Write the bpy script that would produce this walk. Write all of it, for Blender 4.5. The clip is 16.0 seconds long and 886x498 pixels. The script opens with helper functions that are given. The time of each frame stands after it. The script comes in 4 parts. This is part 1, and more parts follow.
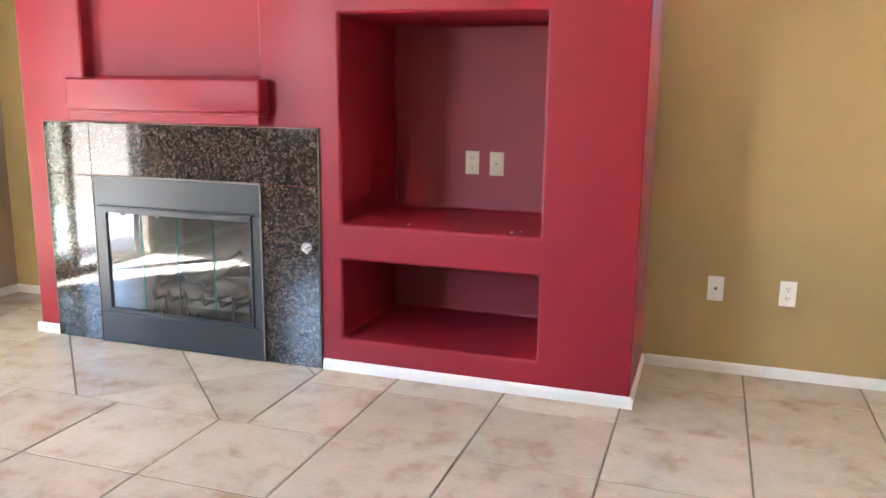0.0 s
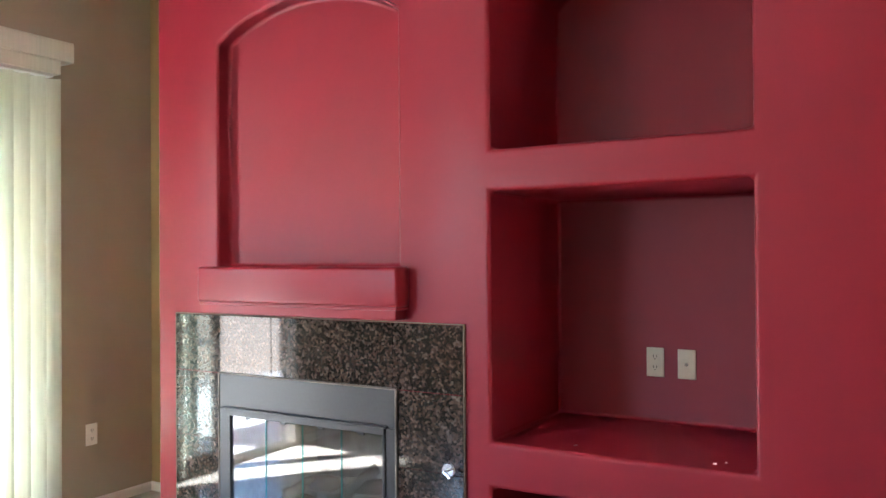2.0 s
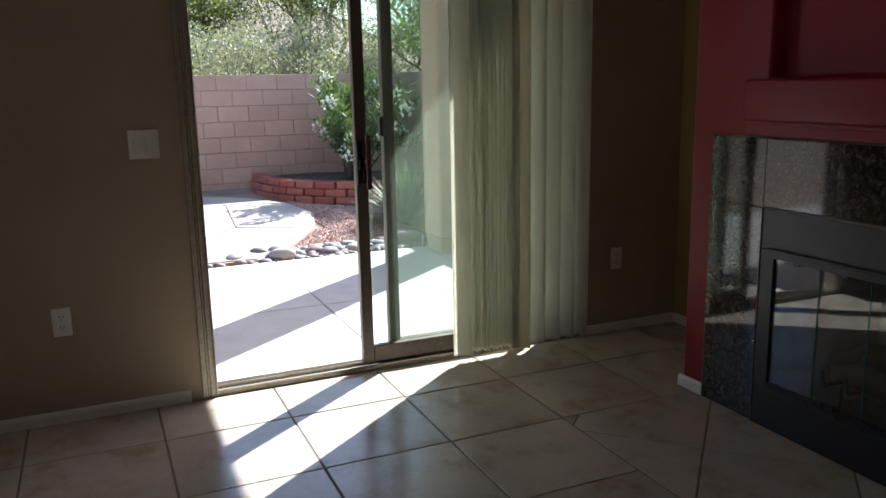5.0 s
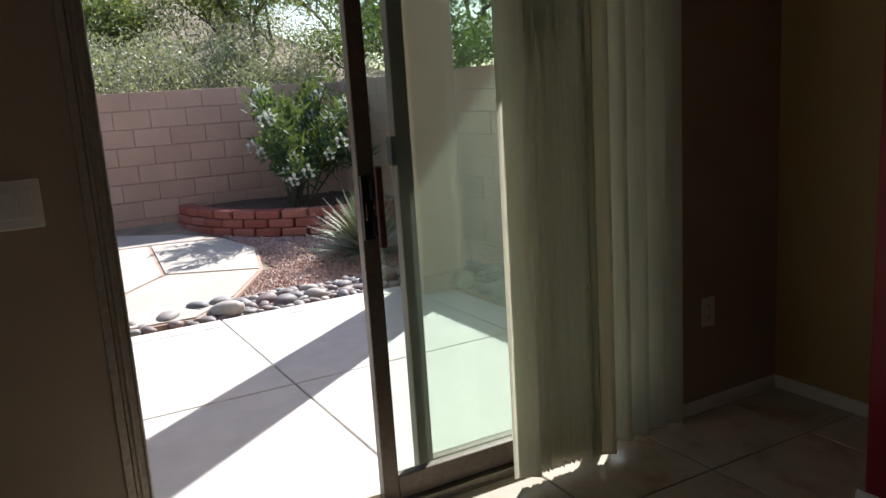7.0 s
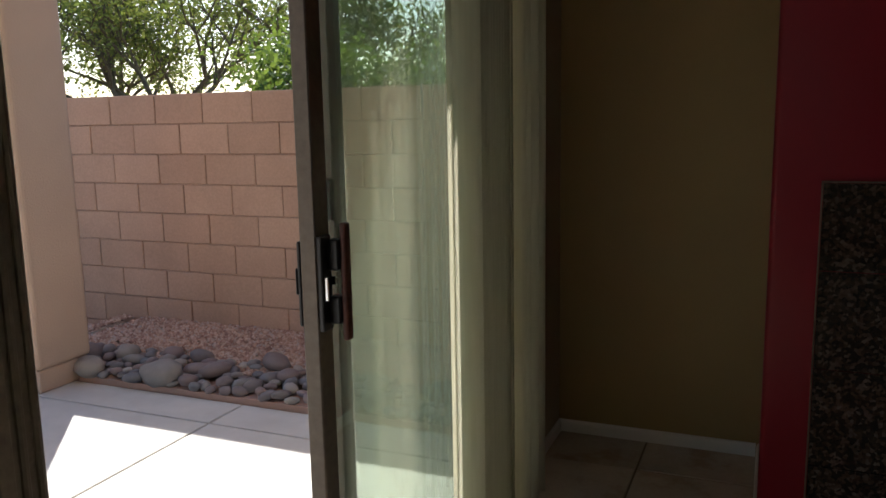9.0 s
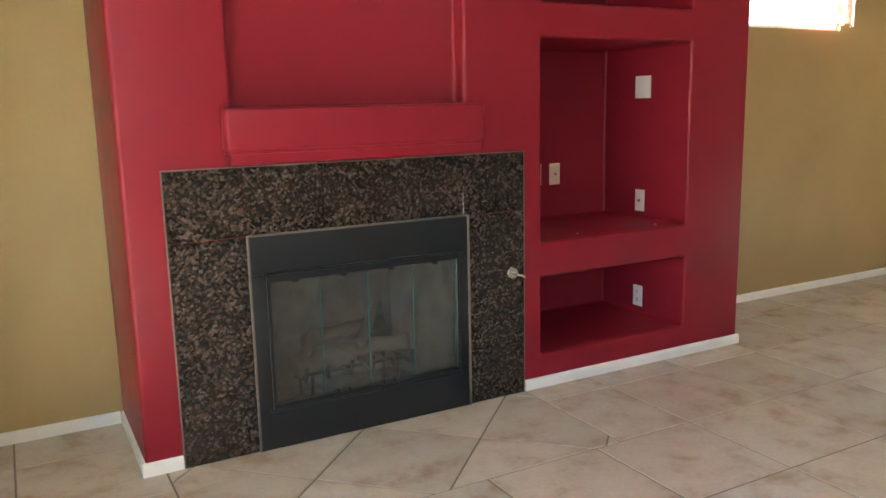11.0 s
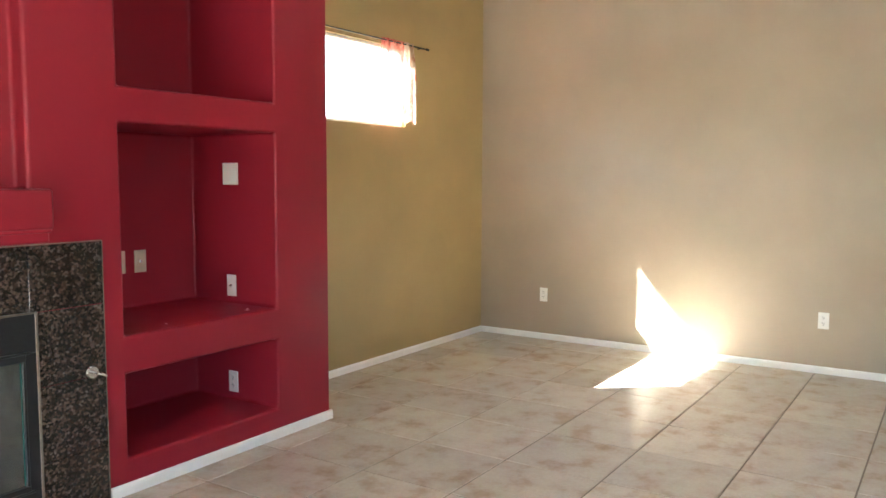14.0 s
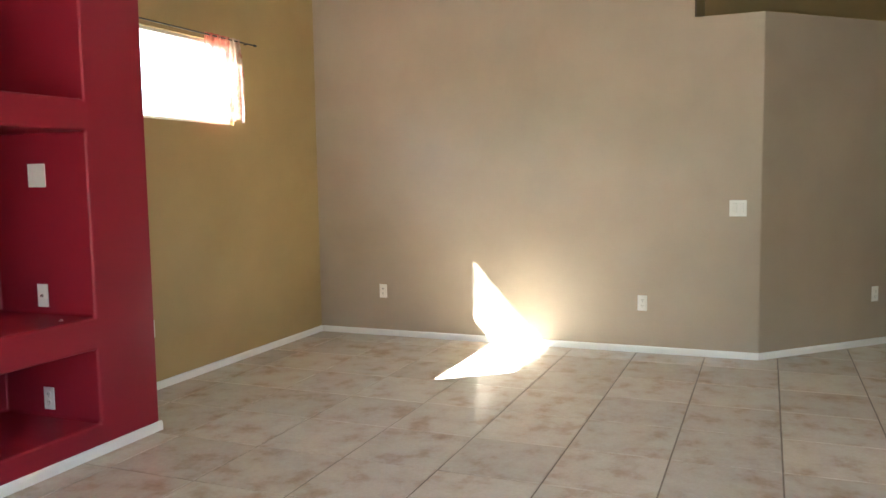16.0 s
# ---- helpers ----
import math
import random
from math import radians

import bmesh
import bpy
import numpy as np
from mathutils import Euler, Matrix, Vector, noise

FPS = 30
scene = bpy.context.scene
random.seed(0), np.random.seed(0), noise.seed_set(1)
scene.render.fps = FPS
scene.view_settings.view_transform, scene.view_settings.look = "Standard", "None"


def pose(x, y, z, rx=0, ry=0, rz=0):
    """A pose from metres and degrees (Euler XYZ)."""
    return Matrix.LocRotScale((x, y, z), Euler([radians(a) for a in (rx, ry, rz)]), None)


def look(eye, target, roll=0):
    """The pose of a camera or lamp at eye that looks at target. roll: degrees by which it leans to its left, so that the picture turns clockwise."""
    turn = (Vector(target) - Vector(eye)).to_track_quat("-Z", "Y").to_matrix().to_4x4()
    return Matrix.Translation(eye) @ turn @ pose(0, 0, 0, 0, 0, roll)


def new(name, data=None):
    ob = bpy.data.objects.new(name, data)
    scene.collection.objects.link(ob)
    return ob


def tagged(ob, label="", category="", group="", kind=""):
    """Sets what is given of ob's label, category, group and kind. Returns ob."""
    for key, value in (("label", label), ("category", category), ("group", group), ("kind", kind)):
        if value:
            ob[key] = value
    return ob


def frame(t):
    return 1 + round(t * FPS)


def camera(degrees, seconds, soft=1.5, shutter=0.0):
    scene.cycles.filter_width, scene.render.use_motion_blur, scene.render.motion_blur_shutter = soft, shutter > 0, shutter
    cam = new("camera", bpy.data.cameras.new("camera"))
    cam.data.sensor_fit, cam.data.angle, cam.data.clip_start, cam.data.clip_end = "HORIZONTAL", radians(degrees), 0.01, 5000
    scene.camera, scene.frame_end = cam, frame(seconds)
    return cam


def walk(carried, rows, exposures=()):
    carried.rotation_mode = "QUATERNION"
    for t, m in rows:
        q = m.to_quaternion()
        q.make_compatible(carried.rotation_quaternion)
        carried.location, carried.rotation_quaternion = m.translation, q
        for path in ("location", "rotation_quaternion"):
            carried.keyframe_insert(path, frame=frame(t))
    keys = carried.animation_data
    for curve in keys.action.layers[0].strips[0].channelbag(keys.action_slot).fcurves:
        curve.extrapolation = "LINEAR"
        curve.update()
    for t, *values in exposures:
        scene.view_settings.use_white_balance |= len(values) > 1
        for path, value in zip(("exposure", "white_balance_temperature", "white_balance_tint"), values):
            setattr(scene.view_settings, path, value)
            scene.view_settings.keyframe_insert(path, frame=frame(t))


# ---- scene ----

cam = camera(58.2, 16.0)
PATH = [
    (0, (3.385, -3.195, 1.284), (2.763, -1.335, 0.894), 0.7),
    (0.5, (3.271, -2.979, 1.329), (2.51, -1.158, 1.005), 0.2),
    (1, (3.254, -2.816, 1.328), (2.322, -1.06, 1.112), -0.7),
    (1.5, (3.245, -2.655, 1.345), (2.251, -0.922, 1.247), -0.1),
    (2, (3.16, -2.565, 1.366), (2.14, -0.845, 1.384), -0.4),
    (2.5, (3.068, -2.526, 1.347), (1.985, -0.846, 1.398), -0.7),
    (3, (3.019, -2.524, 1.348), (1.801, -0.94, 1.251), -0.5),
    (3.5, (2.985, -2.556, 1.372), (1.652, -1.09, 1.093), -1.0),
    (4, (2.91, -2.584, 1.348), (1.393, -1.339, 0.964), -1.4),
    (4.5, (2.81, -2.473, 1.308), (1.077, -1.557, 0.91), -1.6),
    (4.7, (2.782, -2.387, 1.324), (0.986, -1.604, 0.922), -1.1),
    (7, (1.408, -2.129, 1.317), (-0.312, -1.185, 0.927), -3.7),
    (7.5, (1.049, -2.222, 1.304), (-0.586, -1.12, 0.969), -4.6),
    (8, (0.649, -2.371, 1.306), (-0.894, -1.131, 1.025), -4.2),
    (8.5, (0.293, -2.508, 1.291), (-0.895, -0.941, 0.93), -3.6),
    (9, (0.07, -2.543, 1.311), (-0.692, -0.722, 0.989), -1.1),
    (9.3, (-0.076, -2.614, 1.317), (-0.499, -0.684, 1.007), -0.8),
    (9.5, (-0.179, -2.687, 1.338), (-0.319, -0.718, 1.02), -1.9),
    (9.6, (-0.24, -2.712, 1.338), (-0.24, -0.737, 1.021), -2.3),
    (11.8, (-0.292, -2.967, 1.315), (0.885, -1.391, 0.958), 0.5),
    (12, (-0.301, -2.969, 1.318), (0.95, -1.45, 0.964), 0.6),
    (12.5, (-0.31, -2.979, 1.323), (1.084, -1.585, 0.983), 0.4),
    (13, (-0.294, -2.965, 1.326), (1.191, -1.665, 1.0), 0.5),
    (13.5, (-0.287, -2.967, 1.338), (1.308, -1.789, 1.077), 0.6),
    (14, (-0.234, -2.969, 1.374), (1.434, -1.88, 1.195), 0.2),
    (14.5, (-0.216, -2.972, 1.383), (1.517, -1.978, 1.298), 0.1),
    (15, (-0.21, -3.008, 1.375), (1.571, -2.103, 1.292), -0.3),
    (15.5, (-0.194, -3.028, 1.369), (1.624, -2.207, 1.237), -0.7),
    (16, (-0.197, -3.047, 1.357), (1.647, -2.294, 1.174), -0.9),
]
walk(cam, [(t, look(eye, target, roll)) for t, eye, target, roll in PATH],
     exposures=[(0.0, 6.05, 5500, 7), (1.0, 5.95, 5350, 7), (1.5, 5.3, 5350, 7), (2.5, 5.65, 5250, 7), (3.0, 5.2, 5250, 7), (4.0, 3.15, 5150, 8), (4.7, 2.15, 5500, 9), (6.8, 1.2, 6000, 9), (8.0, 1.1, 6250, 9), (9.0, 1.25, 6300, 9), (9.7, 1.95, 6300, 9), (11.8, 6.0, 5750, 2), (13.0, 5.65, 5750, 2), (14.5, 5.1, 5650, 2), (16.0, 4.95, 5650, 2)])

# ---- daylight ----
SUN_TO = Vector((-0.625, 0.780, 0.0)).normalized()
SUN_EL = radians(40.4)
sun_dir = Vector((SUN_TO.x * math.cos(SUN_EL), SUN_TO.y * math.cos(SUN_EL), math.sin(SUN_EL)))
world = bpy.data.worlds.new("world")
world.use_nodes = True
scene.world = world
wn = world.node_tree.nodes
sky = wn.new("ShaderNodeTexSky")
sky.sky_type = "NISHITA"
sky.sun_disc = False
sky.sun_elevation = SUN_EL
sky.sun_rotation = math.atan2(SUN_TO.x, SUN_TO.y)
wn["Background"].inputs["Strength"].default_value = 0.1
world.node_tree.links.new(sky.outputs["Color"], wn["Background"].inputs["Color"])
sun = new("sun", bpy.data.lights.new("sun", "SUN"))
sun.data.energy = 4.5
sun.data.angle = radians(0.53)
sun.data.color = (1.0, 0.96, 0.90)
sun.matrix_world = look(sun_dir * 40, (0, 0, 0))


def fill_lamp(name, eye, target, wide, high, watts):
    """A rectangular area lamp added as soft fill light."""
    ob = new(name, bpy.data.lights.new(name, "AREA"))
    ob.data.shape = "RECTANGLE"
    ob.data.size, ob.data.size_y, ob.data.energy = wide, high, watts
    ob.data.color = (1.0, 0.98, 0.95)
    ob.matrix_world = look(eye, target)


# added lamp in an unseen opening, brightens the olive and far walls
fill_lamp("unseen_side_fill", (-0.74, -5.0, 1.6), (3.0, -4.4, 1.2), 1.9, 1.4, 1.5)


# ---- materials ----
def material(name):
    m = bpy.data.materials.new(name)
    m.use_nodes = True
    nt = m.node_tree
    return m, nt, nt.nodes["Principled BSDF"]


def node(nt, kind, **values):
    n = nt.nodes.new(kind)
    for key, value in values.items():
        n.inputs[key.replace("_", " ")].default_value = value
    return n


def ramp(nt, src, stops):
    r = nt.nodes.new("ShaderNodeValToRGB")
    while len(r.color_ramp.elements) < len(stops):
        r.color_ramp.elements.new(0.5)
    for e, (p, c) in zip(r.color_ramp.elements, stops):
        e.position, e.color = p, (*c, 1)
    nt.links.new(src, r.inputs["Fac"])
    return r.outputs["Color"]


def coords(nt, scale=(1, 1, 1)):
    g = nt.nodes.new("ShaderNodeNewGeometry")
    mp = nt.nodes.new("ShaderNodeMapping")
    mp.inputs["Scale"].default_value = scale
    nt.links.new(g.outputs["Position"], mp.inputs["Vector"])
    return mp.outputs["Vector"]


def noise_tex(nt, vec, scale, detail=4, rough=0.55):
    n = node(nt, "ShaderNodeTexNoise", Scale=scale, Detail=detail, Roughness=rough)
    nt.links.new(vec, n.inputs["Vector"])
    return n.outputs["Fac"]


def mix(nt, fac, a, b, kind="MIX"):
    mx = nt.nodes.new("ShaderNodeMix")
    mx.data_type, mx.blend_type = "RGBA", kind
    for sock, value in ((mx.inputs["Factor"], fac), (mx.inputs["A"], a), (mx.inputs["B"], b)):
        if isinstance(value, (int, float)):
            sock.default_value = value
        elif isinstance(value, tuple):
            sock.default_value = (*value, 1)
        else:
            nt.links.new(value, sock)
    return mx.outputs["Result"]


def bump(nt, bsdf, height, strength, dist=0.002):
    b = node(nt, "ShaderNodeBump", Strength=strength, Distance=dist)
    nt.links.new(height, b.inputs["Height"])
    nt.links.new(b.outputs["Normal"], bsdf.inputs["Normal"])


def shade(c, k):
    return tuple(min(1.0, v * k) for v in c)


def painted(name, color, rough=0.5, peel=60, depth=0.35, spread=0.08):
    """Rolled wall paint on textured plaster, with faint scuffs."""
    m, nt, b = material(name)
    v = coords(nt)
    col = ramp(nt, noise_tex(nt, v, 1.3, 5), [(0.3, shade(color, 1 - spread)), (0.7, shade(color, 1 + spread))])
    nt.links.new(col, b.inputs["Base Color"])
    r = nt.nodes.new("ShaderNodeMapRange")
    r.inputs["To Min"].default_value, r.inputs["To Max"].default_value = rough - 0.07, rough + 0.07
    nt.links.new(noise_tex(nt, v, 4, 3), r.inputs["Value"])
    nt.links.new(r.outputs["Result"], b.inputs["Roughness"])
    bump(nt, b, noise_tex(nt, v, peel, 3, 0.5), depth)
    return m


def plain(name, color, rough=0.5, metal=0.0, grain=30, spread=0.1, depth=0.1):
    m, nt, b = material(name)
    v = coords(nt)
    f = noise_tex(nt, v, grain, 4)
    nt.links.new(ramp(nt, f, [(0.3, shade(color, 1 - spread)), (0.7, shade(color, 1 + spread))]), b.inputs["Base Color"])
    b.inputs["Roughness"].default_value, b.inputs["Metallic"].default_value = rough, metal
    bump(nt, b, f, depth, 0.001)
    return m


def varied(name, stops, rough=0.8, grain=25, depth=0.5, mottle=0.25, dist=0.003):
    """Pieces that differ one from another, with grain of their own."""
    m, nt, b = material(name)
    v = coords(nt)
    info = nt.nodes.new("ShaderNodeObjectInfo")
    base = ramp(nt, info.outputs["Random"], stops)
    f = noise_tex(nt, v, grain, 6, 0.65)
    g = noise_tex(nt, v, 2.2, 3)
    lo = mix(nt, mottle, base, ramp(nt, f, [(0.25, (0.25, 0.25, 0.25)), (0.75, (1, 1, 1))]), "MULTIPLY")
    lo = mix(nt, mottle, lo, ramp(nt, g, [(0.3, (0.55, 0.55, 0.55)), (0.7, (1, 1, 1))]), "MULTIPLY")
    nt.links.new(lo, b.inputs["Base Color"])
    b.inputs["Roughness"].default_value = rough
    bump(nt, b, f, depth, dist)
    return m


def islands(name, stops, rough=0.8):
    m, nt, b = material(name)
    g = nt.nodes.new("ShaderNodeNewGeometry")
    nt.links.new(ramp(nt, g.outputs["Random Per Island"], stops), b.inputs["Base Color"])
    b.inputs["Roughness"].default_value = rough
    return m


RED = painted("red_wall_paint", (0.238, 0.0145, 0.0255), 0.36, 45, 0.25, 0.06)
RED.node_tree.nodes["Principled BSDF"].inputs["Specular IOR Level"].default_value = 0.27
OLIVE = painted("olive_gold_paint", (0.39, 0.28, 0.115), 0.5, 55, 0.4)
TAUPE = painted("taupe_paint", (0.400, 0.324, 0.233), 0.5, 55, 0.4)
CEIL = painted("ceiling_paint", (0.80, 0.78, 0.74), 0.8, 40, 0.5, 0.03)
TRIM = painted("white_trim_paint", (0.78, 0.76, 0.72), 0.35, 20, 0.1, 0.04)
STUCCO = painted("stucco_paint", (0.50, 0.36, 0.27), 0.85, 90, 0.9, 0.07)
PLATE = plain("white_plastic", (0.80, 0.78, 0.72), 0.3, 0, 40, 0.03, 0.02)
ALMOND = plain("almond_plastic", (0.62, 0.52, 0.38), 0.3, 0, 40, 0.03, 0.02)
SLOT = plain("dark_slot", (0.02, 0.02, 0.02), 0.5)
BLACK = plain("black_enamel", (0.011, 0.012, 0.0135), 0.36, 0, 90, 0.2, 0.1)
BRONZE = plain("bronze_aluminium", (0.14, 0.115, 0.09), 0.42, 0.4, 60, 0.15, 0.05)
ALUM = plain("worn_aluminium", (0.42, 0.38, 0.31), 0.42, 0.5, 60, 0.15, 0.05)
CHROME = plain("chrome", (0.75, 0.75, 0.75), 0.15, 1.0, 60, 0.05, 0.02)
WOOD = plain("reddish_wood", (0.09, 0.03, 0.02), 0.45, 0, 60, 0.3, 0.2)
GROUT = plain("grey_grout", (0.17, 0.135, 0.10), 0.9, 0, 80, 0.25, 0.4)
SOIL = plain("dark_soil", (0.10, 0.065, 0.045), 0.95, 0, 25, 0.4, 0.8)
SOOT = plain("sooty_firebrick", (0.24, 0.225, 0.20), 0.9, 0, 12, 0.35, 0.6)
LOG = varied("ceramic_log", [(0, (0.10, 0.075, 0.055)), (1, (0.22, 0.17, 0.12))], 0.9, 30, 0.9, 0.5)


def vane_material():
    m, nt, b = material("vinyl_vane")
    v = coords(nt, (1, 1, 0.06))
    f = noise_tex(nt, v, 90, 3)
    nt.links.new(ramp(nt, f, [(0.3, (0.70, 0.675, 0.56)), (0.7, (0.78, 0.75, 0.64))]), b.inputs["Base Color"])
    b.inputs["Roughness"].default_value = 0.5
    t = node(nt, "ShaderNodeBsdfTranslucent", Color=(0.80, 0.76, 0.62, 1))
    a = node(nt, "ShaderNodeMixShader", Fac=0.24)
    nt.links.new(b.outputs[0], a.inputs[1])
    nt.links.new(t.outputs[0], a.inputs[2])
    nt.links.new(a.outputs[0], nt.nodes["Material Output"].inputs["Surface"])
    return m


VANE = vane_material()


def sheer_material(name, stops, clear_part):
    m, nt, b = material(name)
    v = coords(nt)
    f = noise_tex(nt, v, 14, 5)
    col = ramp(nt, f, stops)
    nt.links.new(col, b.inputs["Base Color"])
    b.inputs["Roughness"].default_value = 0.8
    t = nt.nodes.new("ShaderNodeBsdfTranslucent")
    nt.links.new(col, t.inputs["Color"])
    a = node(nt, "ShaderNodeMixShader", Fac=0.6)
    clear = nt.nodes.new("ShaderNodeBsdfTransparent")
    c = node(nt, "ShaderNodeMixShader", Fac=clear_part)
    nt.links.new(b.outputs[0], a.inputs[1])
    nt.links.new(t.outputs[0], a.inputs[2])
    nt.links.new(a.outputs[0], c.inputs[1])
    nt.links.new(clear.outputs[0], c.inputs[2])
    nt.links.new(c.outputs[0], nt.nodes["Material Output"].inputs["Surface"])
    return m


SHEER = sheer_material("sheer_curtain", [(0.35, (0.40, 0.07, 0.06)), (0.55, (0.60, 0.22, 0.17)), (0.75, (0.78, 0.52, 0.40))], 0.14)
SHEER_PALE = sheer_material("sheer_curtain_spread", [(0.35, (0.60, 0.22, 0.17)), (0.5, (0.80, 0.60, 0.50)), (0.7, (0.84, 0.76, 0.68))], 0.35)


def glass_material(name, tint, rough=0.0, gloss=0.035, dust=0.035, haze=(0.56, 0.68, 0.52)):
    m, nt, b = material(name)
    g = node(nt, "ShaderNodeBsdfGlossy", Roughness=rough)
    t = nt.nodes.new("ShaderNodeBsdfTransparent")
    t.inputs["Color"].default_value = (*tint, 1)
    lw = node(nt, "ShaderNodeLayerWeight", Blend=0.5)
    pw = nt.nodes.new("ShaderNodeMath")
    pw.operation = "POWER"
    pw.inputs[1].default_value = 3.5
    nt.links.new(lw.outputs["Facing"], pw.inputs[0])
    fr = nt.nodes.new("ShaderNodeMath")
    fr.operation = "MULTIPLY_ADD"
    fr.inputs[1].default_value, fr.inputs[2].default_value = 0.9, gloss
    nt.links.new(pw.outputs[0], fr.inputs[0])
    a = nt.nodes.new("ShaderNodeMixShader")
    nt.links.new(fr.outputs[0], a.inputs[0])
    nt.links.new(t.outputs[0], a.inputs[1])
    nt.links.new(g.outputs[0], a.inputs[2])
    # a film of dust that shows where the sun strikes it
    film = node(nt, "ShaderNodeBsdfDiffuse", Color=(*haze, 1))
    behind = node(nt, "ShaderNodeBsdfTranslucent", Color=(*haze, 1))
    both = node(nt, "ShaderNodeMixShader", Fac=0.6)
    nt.links.new(film.outputs[0], both.inputs[1])
    nt.links.new(behind.outputs[0], both.inputs[2])
    top = nt.nodes.new("ShaderNodeMixShader")
    amount = nt.nodes.new("ShaderNodeMapRange")
    amount.inputs["To Min"].default_value, amount.inputs["To Max"].default_value = dust * 0.85, dust * 1.15
    nt.links.new(noise_tex(nt, coords(nt, (1, 1, 0.3)), 9, 4), amount.inputs["Value"])
    nt.links.new(amount.outputs["Result"], top.inputs[0])
    nt.links.new(a.outputs[0], top.inputs[1])
    nt.links.new(both.outputs[0], top.inputs[2])
    nt.links.new(top.outputs[0], nt.nodes["Material Output"].inputs["Surface"])
    return m


GLASS = glass_material("window_glass", (0.88, 0.92, 0.885))
FIRE_GLASS = glass_material("smoked_fireplace_glass", (0.80, 0.81, 0.80), 0.012, 0.07, 0.08, (0.64, 0.62, 0.58))
FROST = plain("green_glass_edge", (0.05, 0.16, 0.14), 0.1, 0, 40, 0.05, 0.02)


def granite_material():
    m, nt, b = material("brown_granite")
    v = coords(nt)
    w = node(nt, "ShaderNodeTexVoronoi", Scale=105.0)
    w.feature = "F1"
    nt.links.new(v, w.inputs["Vector"])
    sep = nt.nodes.new("ShaderNodeSeparateColor")
    nt.links.new(w.outputs["Color"], sep.inputs["Color"])
    chips = ramp(nt, sep.outputs["Red"], [(0.0, (0.018, 0.015, 0.014)), (0.45, (0.034, 0.025, 0.020)), (0.68, (0.066, 0.044, 0.033)), (0.87, (0.112, 0.077, 0.060)), (1.0, (0.115, 0.095, 0.082))])
    f = noise_tex(nt, v, 20, 6, 0.75)
    dark = ramp(nt, f, [(0.36, (0.34, 0.31, 0.29)), (0.64, (1, 1, 1))])
    nt.links.new(mix(nt, 0.9, chips, dark, "MULTIPLY"), b.inputs["Base Color"])
    b.inputs["Roughness"].default_value = 0.06
    b.inputs["IOR"].default_value = 1.55
    return m


GRANITE = granite_material()


def tile_material():
    m, nt, b = material("beige_ceramic_tile")
    v = coords(nt)
    info = nt.nodes.new("ShaderNodeObjectInfo")
    off = nt.nodes.new("ShaderNodeVectorMath")
    off.operation = "MULTIPLY_ADD"
    comb = nt.nodes.new("ShaderNodeCombineXYZ")
    for k in ("X", "Y", "Z"):
        nt.links.new(info.outputs["Random"], comb.inputs[k])
    nt.links.new(comb.outputs[0], off.inputs[0])
    off.inputs[1].default_value = (37, 61, 23)
    nt.links.new(v, off.inputs[2])
    vec = off.outputs[0]
    cloud = noise_tex(nt, vec, 5.5, 6, 0.62)
    fine = noise_tex(nt, vec, 60, 4, 0.6)
    base = ramp(nt, cloud, [(0.40, (0.62, 0.545, 0.45)), (0.54, (0.58, 0.495, 0.40)), (0.64, (0.50, 0.395, 0.295)), (0.76, (0.42, 0.31, 0.22))])
    tone = ramp(nt, info.outputs["Random"], [(0, (0.86, 0.86, 0.86)), (1, (1, 1, 1))])
    c = mix(nt, 1.0, base, tone, "MULTIPLY")
    c = mix(nt, 0.22, c, ramp(nt, fine, [(0.3, (0.6, 0.6, 0.6)), (0.7, (1, 1, 1))]), "MULTIPLY")
    nt.links.new(c, b.inputs["Base Color"])
    r = nt.nodes.new("ShaderNodeMapRange")
    r.inputs["To Min"].default_value, r.inputs["To Max"].default_value = 0.14, 0.27
    nt.links.new(cloud, r.inputs["Value"])
    nt.links.new(r.outputs["Result"], b.inputs["Roughness"])
    bump(nt, b, cloud, 0.12, 0.002)
    return m


TILE = tile_material()
BLOCK = varied("pink_concrete_block", [(0, (0.53, 0.345, 0.255)), (0.5, (0.56, 0.370, 0.275)), (1, (0.60, 0.400, 0.300))], 0.9, 60, 0.7, 0.3)
MORTAR = plain("pink_mortar", (0.42, 0.285, 0.22), 0.95, 0, 70, 0.2, 0.5)
CURB = varied("red_retaining_block", [(0, (0.36, 0.09, 0.06)), (0.5, (0.43, 0.13, 0.09)), (1, (0.50, 0.19, 0.14))], 0.9, 45, 0.9, 0.35)
ROCK = varied("river_rock", [(0, (0.19, 0.16, 0.155)), (0.3, (0.27, 0.195, 0.18)), (0.6, (0.18, 0.175, 0.185)), (0.85, (0.33, 0.29, 0.26)), (1, (0.50, 0.44, 0.38))], 0.65, 18, 0.3, 0.3)
GRAVEL = islands("pink_gravel", [(0, (0.30, 0.17, 0.13)), (0.4, (0.44, 0.28, 0.22)), (0.75, (0.60, 0.44, 0.36)), (1, (0.42, 0.36, 0.33))], 0.9)
CONCRETE = plain("patio_concrete", (0.60, 0.57, 0.53), 0.9, 0, 6, 0.07, 0.4)
FLAG = varied("flagstone", [(0, (0.52, 0.44, 0.37)), (1, (0.66, 0.58, 0.50))], 0.85, 20, 0.6, 0.3)
EARTH = plain("desert_earth", (0.27, 0.205, 0.145), 0.95, 0, 3, 0.25, 0.8)
BARK = plain("grey_green_bark", (0.10, 0.085, 0.055), 0.9, 0, 22, 0.4, 0.9)


